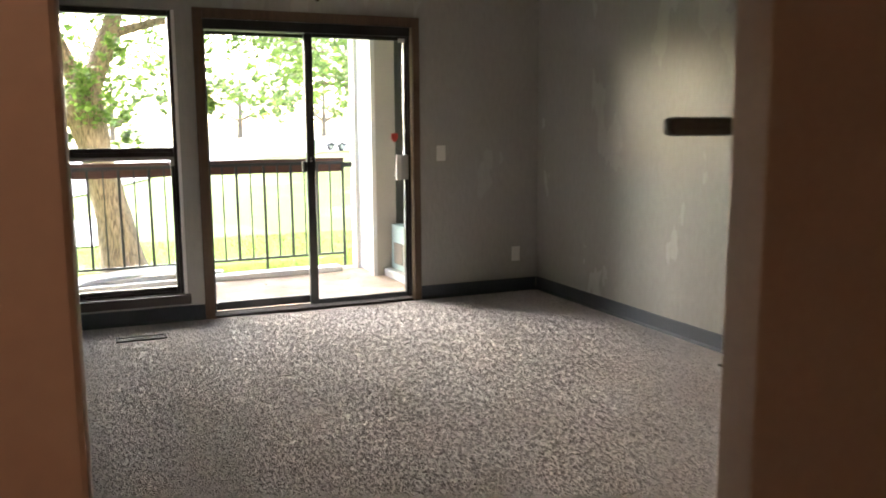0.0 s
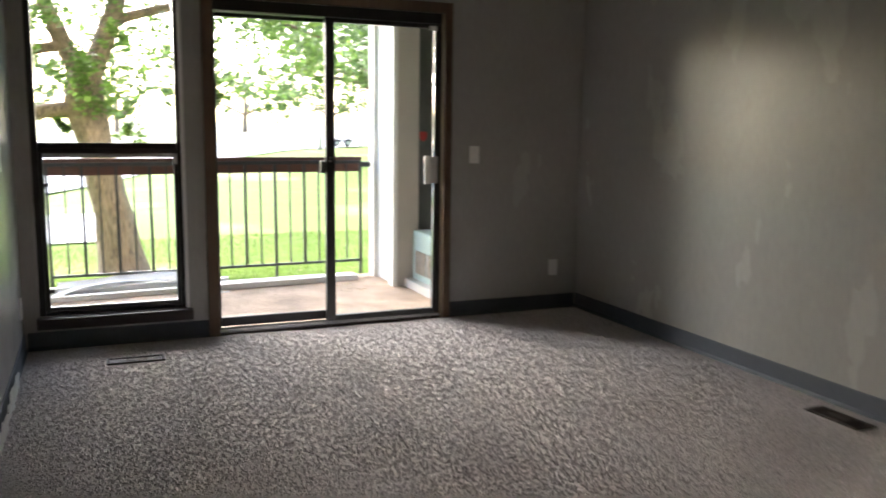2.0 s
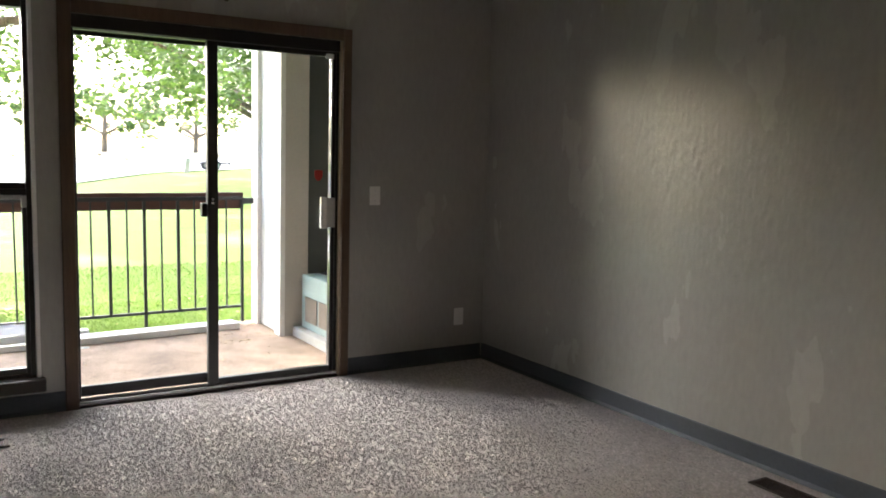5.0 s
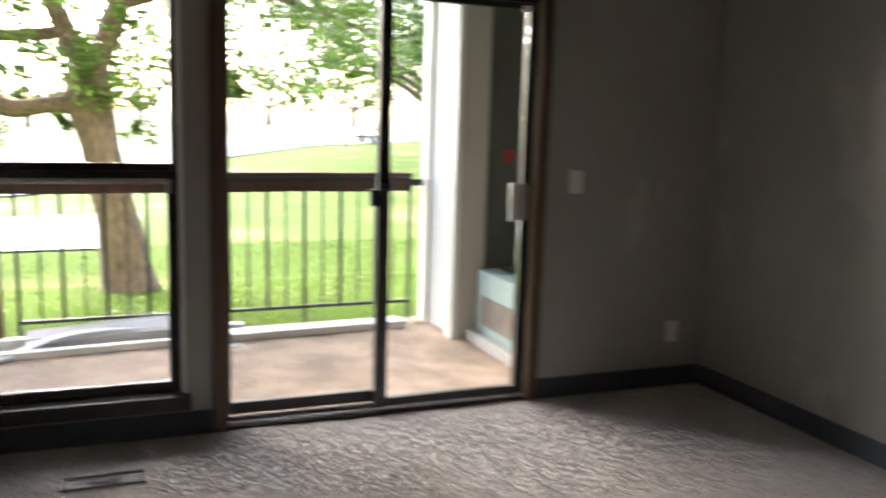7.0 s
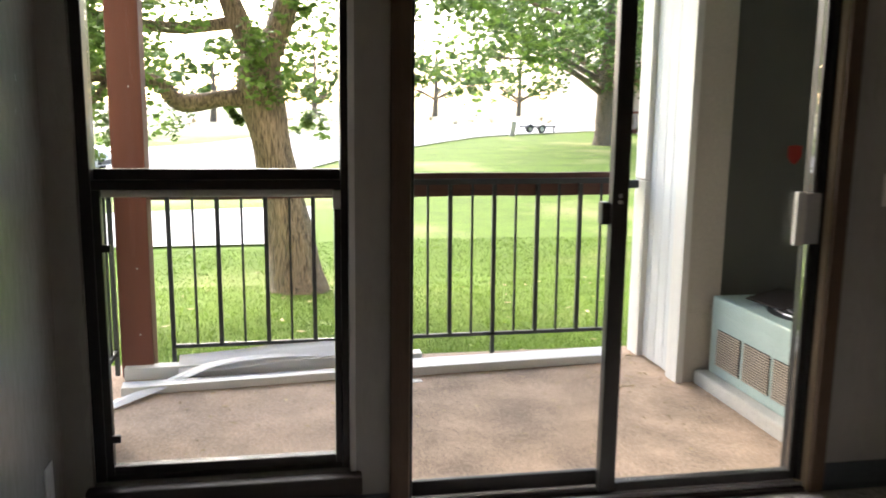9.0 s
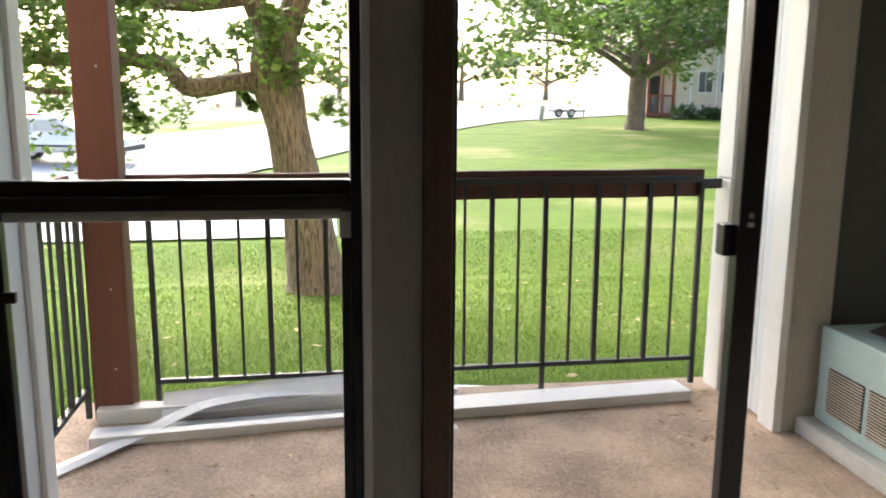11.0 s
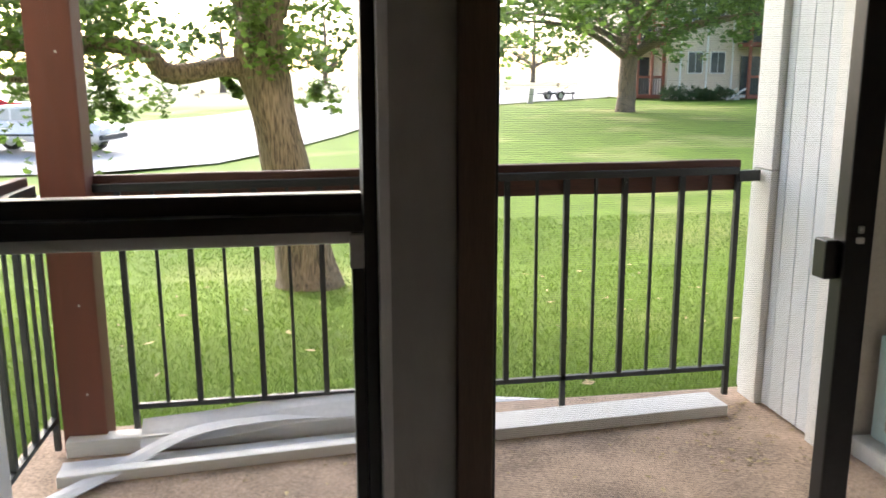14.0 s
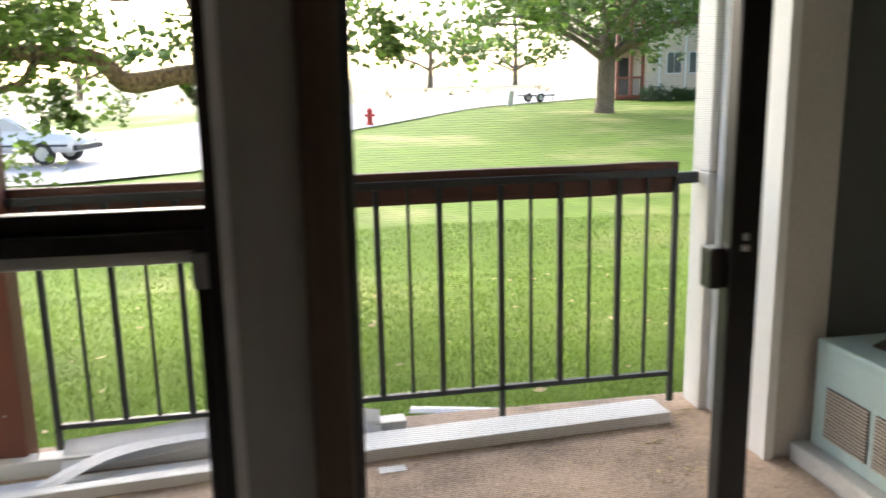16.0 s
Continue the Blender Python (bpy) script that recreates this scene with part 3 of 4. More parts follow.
def railing(name, length, count, m, board_side, label):
    """Iron balusters, alternately thick and thin, between two flat bars, with a board behind the top."""
    ob = empty(name, 0, 0, 0)
    part("bottom_bar", box(0, -0.012, 0.087, length, 0.012, 0.108, 0.002), IRON, ob)
    part("top_bar", box(-0.02, -0.014, 0.955, length, 0.014, 0.985, 0.002), IRON, ob)
    for i in range(count + 1):
        xx, w = length * i / count, 0.011 if i % 2 == 0 else 0.006
        low = -0.03 if i in (0, count) or i == 14 else 0.1085
        part("baluster", box(xx - w, -w - 0.001, low, xx + w, w - 0.001, 0.954, 0.0), IRON, ob)
    for i in range(0, count + 1, 4):
        part("bolt", rod((length * i / count, -0.0145, 0.93), (length * i / count, -0.022, 0.93), 0.007, 0.006, 8), IRON, ob)
    b = box(-0.1, 0.016, 0.885, length + 0.02, 0.055, 1.015, 0.005)
    bmesh.ops.subdivide_edges(b, edges=[ed for ed in b.edges if abs(ed.verts[0].co.x - ed.verts[1].co.x) > 0.5], cuts=40)
    for v in b.verts:
        v.co.z += 0.004 * noise.noise((v.co.x * 3, v.co.z * 4, length))
    part("board", b, BROWNWOOD, ob, "weathered brown-stained rail board")
    ob.matrix_world = m
    return tagged(ob, label, "railing")


front_rail = railing("balcony_railing", 2.506, 20, pose(-0.963, 1.89, 0.006, 0, -0.35, 0), 1, "black iron balcony railing with brown top board")
part("wall_bracket", box(2.502, -0.016, 0.925, 2.60, 0.016, 0.972, 0.003), IRON, front_rail)
part("stay", box(-0.10, -0.014, 0.955, -0.0205, 0.0, 0.985, 0.002), IRON, front_rail)
railing("balcony_railing", 0.68, 6, pose(-1.235, 1.10, 0.018, 0, 0, 90), 1, "short black iron side railing with brown board")

# ---- air conditioner ----
ac = empty("air_conditioner", 2.125, 0.83, 0.045)
part("casing", box(-0.32, -0.44, 0, 0.32, 0.44, 0.405, 0.012), ACPAINT, ac)
for k in range(3):
    y0 = 0.36 - k * 0.255
    fr_ = part("grille", box(-0.324, y0 - 0.225, 0.055, -0.3205, y0, 0.245, 0.001), BROWNMETAL, ac, "beige louvred grille")
    for i in range(15):
        z = 0.06 + i * 0.0125
        part("louvre", box(-0.330, y0 - 0.222, z, -0.3245, y0 - 0.003, z + 0.0045), ACGRILL, fr_)
fan = part("fan_guard", rod((0.02, -0.02, 0.4055), (0.02, -0.02, 0.412), 0.27, 0.25, 28), IRON, ac, "dark round fan guard")
for i in range(4):
    r_ = 0.07 + i * 0.055
    ring = bmesh.new()
    bmesh.ops.create_cone(ring, segments=28, radius1=r_, radius2=r_ - 0.006, depth=0.006, matrix=Matrix.Translation((0.02, -0.02, 0.416)))
    part("guard_ring", ring, ALU, fan)
cover = part("loose_panel", box(-0.14, -0.1, 0.0, 0.14, 0.1, 0.008, 0.002), BROWNMETAL)
cover.matrix_world = pose(2.035, 1.03, 0.475, 6, -4, 25)
tagged(cover, "dark metal panel lying on the air conditioner", "panel")
tagged(ac, "pale blue-green metal air conditioner with louvred grilles", "air conditioner")
pad = box(1.745, 0.28, -0.03, 2.60, 1.30, 0.044, 0.012)
bmesh.ops.subdivide_edges(pad, edges=pad.edges[:], cuts=3)
for v in pad.verts:
    v.co += Vector((noise.noise(v.co * 6), noise.noise(v.co * 6 + Vector((9, 0, 0))), 0)) * 0.006
tagged(part("equipment_pad", pad, CONCRETE), "chipped pale concrete equipment pad on the balcony", "concrete pad")

# ---- loose white boards and blind strips ----
def plank(x0, x1, y0, y1, z0, z1, rz, label, m=PLANKW):
    cx, cy = (x0 + x1) / 2, (y0 + y1) / 2
    ob = part("white_plank", box(x0 - cx, y0 - cy, 0, x1 - cx, y1 - cy, z1 - z0, 0.004), m)
    ob.matrix_world = pose(cx, cy, z0, 0, 0, rz)
    return tagged(ob, label, "plank", "loose white boards")


plank(-0.02, 1.46, 1.648, 1.81, -0.03, 0.018, 4.4, "white vinyl plank lying along the balcony edge")
plank(-1.17, 0.0, 1.555, 1.61, -0.03, 0.012, 6.0, "narrow white vinyl plank on the balcony floor")
plank(-1.197, 0.373, 1.775, 1.855, -0.03, 0.035, 3.0, "white vinyl plank behind the others")
plank(-1.187, -0.095, 1.645, 1.715, -0.03, -0.012, 5.0, "grey-white hollow vinyl channel on the floor", BLIND)


def strip(name, path, width, lean, label):
    """A thin bent vinyl slat that follows a few bends, with thickness."""
    P = [Vector(p_) for p_ in path]
    fine_ = []
    n = len(P)
    for i in range(n - 1):
        a_, b_, c_, d_ = P[max(i - 1, 0)], P[i], P[i + 1], P[min(i + 2, n - 1)]
        for k in range(12):
            u = k / 12
            fine_.append(0.5 * (2 * b_ + (c_ - a_) * u + (2 * a_ - 5 * b_ + 4 * c_ - d_) * u * u + (3 * b_ - a_ - 3 * c_ + d_) * u ** 3))
    fine_.append(P[-1])
    bm = bmesh.new()
    rows_ = []
    for i, q in enumerate(fine_):
        t_ = (fine_[min(i + 1, len(fine_) - 1)] - fine_[max(i - 1, 0)]).normalized()
        s_ = Vector((-t_.y, t_.x, lean)).normalized() * width / 2
        c_ = Vector((0, 0, 0.006))
        rows_.append([bm.verts.new(q - s_), bm.verts.new(q + c_), bm.verts.new(q + s_), bm.verts.new(q + s_ - Vector((0, 0, 0.003))), bm.verts.new(q + c_ - Vector((0, 0, 0.003))), bm.verts.new(q - s_ - Vector((0, 0, 0.003)))])
    for r0, r1 in zip(rows_, rows_[1:]):
        for j in range(6):
            bm.faces.new((r0[j], r0[(j + 1) % 6], r1[(j + 1) % 6], r1[j]))
    bm.faces.new(rows_[0])
    bm.faces.new(rows_[-1][::-1])
    bmesh.ops.recalc_face_normals(bm, faces=bm.faces)
    ob = part(name, bm, BLIND)
    return tagged(ob, label, "blind slat", "loose blind slats")


strip("blind_slat", [(-1.239, 1.262, -0.018), (-0.989, 1.537, 0.0), (-0.74, 1.735, 0.045), (-0.407, 1.801, 0.06), (-0.043, 1.812, 0.045)], 0.085, 0.0, "bent white vinyl blind slat lying across the boards")
strip("blind_slat", [(-0.927, 1.779, 0.035), (-0.615, 1.801, 0.05), (-0.303, 1.829, 0.078), (-0.043, 1.834, 0.082), (0.269, 1.823, 0.03)], 0.15, 0.45, "grey translucent vinyl slat arched over the boards")
strip("blind_slat", [(0.50, 2.66, -0.27), (0.8, 2.56, -0.26), (1.15, 2.42, -0.25), (1.42, 2.31, -0.245)], 0.06, 0.2, "white vinyl slat lying in the grass")
plank(0.42, 0.80, 2.14, 2.22, -0.25, -0.2, -12, "short white board lying in the grass")
card = part("paper_scrap", box(-0.05, -0.025, 0, 0.05, 0.025, 0.002), WHITE)
card.matrix_world = pose(0.28, 1.53, -0.029, 0, 0, 6)
tagged(card, "small white plastic scrap on the balcony floor", "scrap")

R = random.Random(5)
lv, lf = [], []
for i in range(220):
    x, y = R.uniform(-0.9, 1.65), 0.25 + 1.6 * R.random() ** 0.6
    if i % 3 == 0:
        x, y = R.uniform(1.2, 1.7), R.uniform(1.2, 1.85)
    s, a_ = R.uniform(0.006, 0.02), R.uniform(0, 6.3)
    k = len(lv)
    for u, v_, w in ((-1, 0, 0.001), (0, 0.5, 0.006), (1, 0, 0.002), (0, -0.5, 0.005)):
        lv.append((x + s * (u * math.cos(a_) - v_ * math.sin(a_)), y + s * (u * math.sin(a_) + v_ * math.cos(a_)), -0.0285 + w))
    lf.append((k, k + 1, k + 2, k + 3))
tagged(raw("leaf_litter", lv, lf, DRYLEAF), "dry leaf scraps scattered on the balcony", "leaf litter", kind="stuff")

# ---- grass blades ----
rng = np.random.default_rng(3)
N = 170000
gy_ = 1.95 + 9.5 * rng.random(N) ** 1.7
gx_ = -2.2 - 0.25 * (gy_ - 2) + (5.4 + 0.75 * (gy_ - 2)) * rng.random(N)
ang, hh = rng.random(N) * 6.283, 0.02 + 0.032 * rng.random(N)
keep = ~((gy_ > 10.9) & (gx_ < 0.05))
base_z = np.array([ground_z(x, y) for x, y in zip(gx_, gy_)]) - 0.004
w_ = 0.0016 + 0.00035 * gy_
tip = rng.normal(0, 0.025, (N, 2))
V = np.empty((N, 3, 3))
V[:, 0] = np.stack([gx_ - w_ * np.cos(ang), gy_ - w_ * np.sin(ang), base_z], 1)
V[:, 1] = np.stack([gx_ + w_ * np.cos(ang), gy_ + w_ * np.sin(ang), base_z], 1)
V[:, 2] = np.stack([gx_ + tip[:, 0], gy_ + tip[:, 1], base_z + hh], 1)
V = V[keep].reshape(-1, 3)
tagged(raw("grass", V.tolist(), np.arange(len(V)).reshape(-1, 3).tolist(), BLADE), "mown green grass blades on the lawn", "grass", kind="stuff")
lv, lf = [], []
for i in range(70):
    x, y = R.uniform(-2, 4), R.uniform(2.2, 9)
    s, a_, z = R.uniform(0.02, 0.05), R.uniform(0, 6.3), 0
    z = ground_z(x, y) + 0.045
    k = len(lv)
    for u, v_ in ((-1, 0), (0, 0.5), (1, 0), (0, -0.5)):
        lv.append((x + s * (u * math.cos(a_) - v_ * math.sin(a_)), y + s * (u * math.sin(a_) + v_ * math.cos(a_)), z + R.uniform(0, 0.02)))
    lf.append((k, k + 1, k + 2, k + 3))
tagged(raw("fallen_leaves", lv, lf, DRYLEAF), "pale fallen leaves lying on the lawn", "leaf litter", kind="stuff")


# ---- trees ----
def limb(bm, path, radii, n=14, ridges=0.0):
    P = [Vector(p_) for p_ in path]
    fine_, rad = [], []
    for i in range(len(P) - 1):
        a_, b_, c_, d_ = P[max(i - 1, 0)], P[i], P[i + 1], P[min(i + 2, len(P) - 1)]
        for k in range(8):
            u = k / 8
            fine_.append(0.5 * (2 * b_ + (c_ - a_) * u + (2 * a_ - 5 * b_ + 4 * c_ - d_) * u * u + (3 * b_ - a_ - 3 * c_ + d_) * u ** 3))
            rad.append(radii[i] + (radii[i + 1] - radii[i]) * u)
    fine_.append(P[-1])
    rad.append(radii[-1])
    rings = []
    for i, q in enumerate(fine_):
        t_ = (fine_[min(i + 1, len(fine_) - 1)] - fine_[max(i - 1, 0)]).normalized()
        s_ = t_.cross(Vector((0.13, 1, 0.21))).normalized()
        u_ = t_.cross(s_)
        ring = []
        for k in range(n):
            th = 6.2832 * k / n
            d_ = s_ * math.cos(th) + u_ * math.sin(th)
            rr_ = rad[i] * (1 + 0.14 * noise.noise(q * 2.2 + d_ * 1.3) + ridges * (0.5 + 0.5 * noise.noise(Vector((d_.x * 9, d_.y * 9, q.z * 2.0)))))
            ring.append(bm.verts.new(q + d_ * rr_))
        rings.append(ring)
    for r0, r1 in zip(rings, rings[1:]):
        for k in range(n):
            bm.faces.new((r0[k], r0[(k + 1) % n], r1[(k + 1) % n], r1[k]))
    bm.faces.new(rings[-1])
    return fine_


def leaves(clusters, per, size, seed, lobed=True):
    """Many small folded leaves round the twigs: clusters of (centre, radius)."""
    g = np.random.default_rng(seed)
    vs, fs = [], []
    shape = [(0, -0.5), (0.42, -0.25), (0.28, 0.05), (0.5, 0.3), (0.12, 0.22), (0, 0.55), (-0.12, 0.22), (-0.5, 0.3), (-0.28, 0.05), (-0.42, -0.25)] if lobed else [(0, -0.5), (0.3, -0.1), (0.22, 0.25), (0, 0.5), (-0.22, 0.25), (-0.3, -0.1)]
    for c, r_ in clusters:
        # each cluster is several small sprays
        for _ in range(max(1, per // 14)):
            o = np.array(c) + np.clip(g.normal(0, 0.45, 3), -1, 1) * r_ * np.array((1, 1, 0.75))
            for _ in range(14):
                pos = o + g.normal(0, 0.17, 3) * min(r_, 0.9)
                s_ = size * g.uniform(0.6, 1.25)
                nrm = np.array((g.normal(0, 0.55), g.normal(0, 0.55), 1.0))
                nrm /= np.linalg.norm(nrm)
                th = g.uniform(0, 6.283)
                u_ = np.cross(nrm, (math.cos(th), math.sin(th), 0.05))
                u_ /= np.linalg.norm(u_)
                v_ = np.cross(nrm, u_)
                k = len(vs)
                for a_, b_ in shape:
                    vs.append(tuple(pos + s_ * (a_ * u_ + b_ * v_ + (0.25 * abs(a_) - 0.2 * b_ * b_) * nrm)))
                fs.append(tuple(range(k, k + len(shape))))
    return vs, fs


def yard_tree():
    T = empty("yard_tree", 0.03, 6.6, ground_z(0.03, 6.6))
    o = Vector((0.03, 6.6, ground_z(0.03, 6.6)))
    bm = bmesh.new()
    rel = lambda pts_: [Vector(p_) - o for p_ in pts_]
    limb(bm, rel([(0.12, 6.6, -0.95), (0.11, 6.6, -0.72), (0.07, 6.6, -0.45), (-0.05, 6.6, 0.3), (-0.19, 6.6, 1.0), (-0.28, 6.62, 1.5), (-0.22, 6.65, 2.0)]), [0.40, 0.31, 0.25, 0.195, 0.195, 0.22, 0.17], 56, 0.16)
    trunk = smooth(part("trunk", bm, BARK, T, "grey-brown deeply ridged bark"))
    arms = [
        ([(-0.25, 6.6, 1.35), (-0.6, 6.55, 1.36), (-0.95, 6.52, 1.30), (-1.13, 6.55, 1.33), (-1.3, 6.5, 1.50), (-1.75, 6.45, 1.56), (-2.4, 6.3, 1.55), (-3.2, 6.2, 1.75), (-4.2, 6.0, 2.2)], [0.12, 0.085, 0.095, 0.088, 0.072, 0.068, 0.06, 0.05, 0.02]),
        ([(-0.24, 6.62, 1.6), (-0.45, 6.7, 2.1), (-0.75, 6.75, 2.9), (-1.0, 6.7, 3.9), (-1.6, 6.9, 5.2)], [0.14, 0.11, 0.095, 0.07, 0.03]),
        ([(-0.16, 6.65, 1.85), (0.12, 6.7, 2.6), (0.35, 6.8, 3.4), (0.9, 7.0, 4.6)], [0.14, 0.115, 0.09, 0.03]),
        ([(-0.5, 6.7, 2.15), (-1.1, 6.5, 2.05), (-1.9, 6.3, 2.15), (-2.8, 6.0, 2.5)], [0.07, 0.06, 0.05, 0.02]),
        ([(0.15, 6.7, 2.5), (0.9, 6.6, 2.7), (1.8, 6.4, 2.65), (2.9, 6.2, 2.3)], [0.07, 0.05, 0.035, 0.012]),
        ([(-1.75, 6.45, 1.56), (-1.9, 6.3, 1.3), (-2.25, 6.2, 1.25), (-2.7, 6.1, 1.35)], [0.035, 0.03, 0.025, 0.01]),
    ]
    tips = []
    for path, radii in arms:
        bm = bmesh.new()
        fine_ = limb(bm, rel(path), radii, 14, 0.08)
        smooth(part("limb", bm, BARK, T))
        tips += [fine_[k] for k in range(len(fine_) // 2, len(fine_), 4)]
    g = random.Random(11)
    cl = []
    for q in tips:
        for _ in range(3):
            cl.append((tuple(q + Vector((g.gauss(0, 0.55), g.gauss(0, 0.55), g.gauss(0.25, 0.4)))), g.uniform(0.35, 0.65)))
    hang = [(-0.7, 6.2, 2.6, 0.4), (-0.1, 6.2, 2.75, 0.35), (0.3, 6.2, 3.1, 0.4), (-1.1, 6.2, 3.2, 0.5), (0.12, 6.2, 2.25, 0.22), (-0.45, 6.2, 1.75, 0.3), (-0.28, 6.15, 1.95, 0.32), (0.18, 6.9, 1.5, 0.3), (0.3, 6.9, 1.15, 0.22), (0.25, 6.8, 1.9, 0.4), (0.6, 6.7, 2.2, 0.4), (-0.60, 6.9, 1.3, 0.14), (-0.52, 6.95, 1.18, 0.10),
            (-1.75, 6.4, 1.2, 0.32), (-1.6, 6.4, 0.98, 0.2), (-2.1, 6.4, 1.25, 0.4), (-2.6, 6.2, 1.25, 0.42), (-3.2, 6.0, 1.45, 0.5), (-1.5, 6.2, 2.0, 0.45), (-2.0, 6.0, 2.3, 0.5), (-2.8, 5.8, 2.1, 0.55), (-0.9, 6.1, 2.3, 0.4),
            (1.2, 6.5, 2.1, 0.4), (1.05, 6.4, 1.75, 0.26), (1.5, 6.5, 2.5, 0.5), (2.0, 6.2, 2.45, 0.45), (2.5, 6.2, 2.2, 0.45), (3.0, 6.1, 2.1, 0.45), (2.7, 6.3, 1.9, 0.3), (1.25, 6.3, 1.55, 0.18)]
    cl += [(tuple(Vector(h_[:3]) - o), h_[3]) for h_ in hang]
    for _ in range(60):
        a_ = g.uniform(0, 6.283)
        r_ = 3.0 * math.sqrt(g.random())
        cl.append(((r_ * math.cos(a_) - 0.2, r_ * math.sin(a_), g.uniform(3.4, 6.6) - 0.10 * r_ * r_), g.uniform(0.45, 0.8)))
    raw("crown", *leaves(cl, 150, 0.085, 21), LEAF, T, "loose green maple-like foliage")
    T.matrix_world = Matrix.Translation((-0.37, 7.45, ground_z(-0.37, 7.45))) @ Matrix.Rotation(radians(2.3), 4, "Z") @ Matrix.Scale(1.10, 4)
    return tagged(T, "mature leafy tree with forked ridged trunk on the lawn", "tree", "lawn trees")


yard_tree()


def far_tree(x, y, h, spread, trunk_r, seed, size, count, low, per=70):
    T = empty("tree", x, y, ground_z(x, y))
    g = random.Random(seed)
    bm = bmesh.new()
    limb(bm, [(0, 0, -0.3), (0, 0, 0.3), (0.03, 0, low), (0.1, 0, h * 0.5), (0, 0.1, h * 0.85)], [trunk_r * 1.4, trunk_r * 1.05, trunk_r * 0.95, trunk_r * 0.6, 0.05], 14, 0.1)
    for i in range(7):
        a_ = i * 0.9 + g.uniform(-0.3, 0.3)
        z0 = low * g.uniform(0.95, 1.5)
        limb(bm, [(0, 0, z0), (math.cos(a_) * spread * 0.35, math.sin(a_) * spread * 0.35, z0 + h * 0.12), (math.cos(a_) * spread * 0.8, math.sin(a_) * spread * 0.8, z0 + h * g.uniform(0.1, 0.3))], [trunk_r * 0.45, trunk_r * 0.28, 0.03], 8)
    smooth(part("trunk", bm, BARK, T, "brown bark"))
    cl = []
    for _ in range(count):
        a_, r_ = g.uniform(0, 6.283), spread * math.sqrt(g.random())
        zmid, zr = (h + low) / 2, (h - low) / 2
        zz = zmid + zr * math.sqrt(max(0.05, 1 - (r_ / spread) ** 2)) * g.uniform(-1, 1)
        cl.append(((r_ * math.cos(a_), r_ * math.sin(a_), zz + g.gauss(0, 0.2)), spread * g.uniform(0.13, 0.24)))
    raw("crown", *leaves(cl, per, size, seed, False), LEAF2, T, "spreading green foliage")
    return tagged(T, "leafy shade tree with short thick trunk", "tree", "lawn trees")


far_tree(12.9, 32.0, 10.0, 6.8, 0.36, 4, 0.26, 270, 2.1, 98)

far_tree(25.2, 38.0, 8.5, 3.6, 0.22, 9, 0.26, 60, 2.6)
for i, (x, y, h, s) in enumerate([(-34, 78, 9, 7), (-18, 92, 10, 8), (-5, 84, 8, 7), (6, 100, 11, 9), (20, 96, 10, 9), (34, 108, 12, 10), (50, 104, 11, 10), (-55, 96, 11, 10), (66, 120, 13, 11), (-24, 50, 8, 4.5)]):
    far_tree(x - 0.04 * y, y, h, s, 0.3, 30 + i, 0.7, 40, 1.6, 56)

# ---- neighbouring house ----
house = empty("apartment_house", 27.5, 42, -0.92)
hp = lambda name, b, m, parent=None, bevel=0.0, label="": part(name, box(b[0] - 27.5, b[1] - 42, b[2] + 0.92, b[3] - 27.5, b[4] - 42, b[5] + 0.92, bevel), m, parent or house, label)
hp("wall", (20.95, 42, -0.92, 40, 52, 5.6), SIDING, None, 0, "beige lapped siding")
hp("wall", (19.2, 44.0, -0.92, 20.945, 52, 5.6), SIDING)
for i in range(34):
    z = -0.8 + i * 0.19
    hp("siding_course", (20.95, 41.975, z, 40, 41.998, z + 0.012), SIDING)
roof = bmesh.new()
vs = [roof.verts.new(v) for v in ((-9.0, -0.9, 6.4), (13.4, -0.9, 6.4), (13.4, 10.9, 6.4), (-9.0, 10.9, 6.4), (-5, 5, 9.4), (10, 5, 9.4))]
for q in ((0, 1, 5, 4), (1, 2, 5), (2, 3, 4, 5), (3, 0, 4), (3, 2, 1, 0)):
    roof.faces.new([vs[k] for k in q])
part("roof", roof, ROOFING, house, "dark shingle roof")


def hwindow(x0, x1, z0, z1, y=42):
    w = hp("window", (x0, y - 0.05, z0, x1, y - 0.001, z1), TRIMW, None, 0, "white framed sliding window")
    mid = (x0 + x1) / 2
    hp("pane", (x0 + 0.06, y - 0.07, z0 + 0.06, mid - 0.02, y - 0.052, z1 - 0.06), DARKGLASS, w)
    hp("pane", (mid + 0.02, y - 0.07, z0 + 0.06, x1 - 0.06, y - 0.052, z1 - 0.06), DARKGLASS, w)


for z in (0.62, 3.35):
    for x0 in (22.05, 23.35, 27.6, 29.4, 32.2, 35.0):
        hwindow(x0, x0 + 0.9, z, z + 1.2)
for x in (21.6, 23.12, 24.6):
    hp("trim_board", (x, 41.94, -0.9, x + 0.1, 41.974, 5.6), TRIMW)


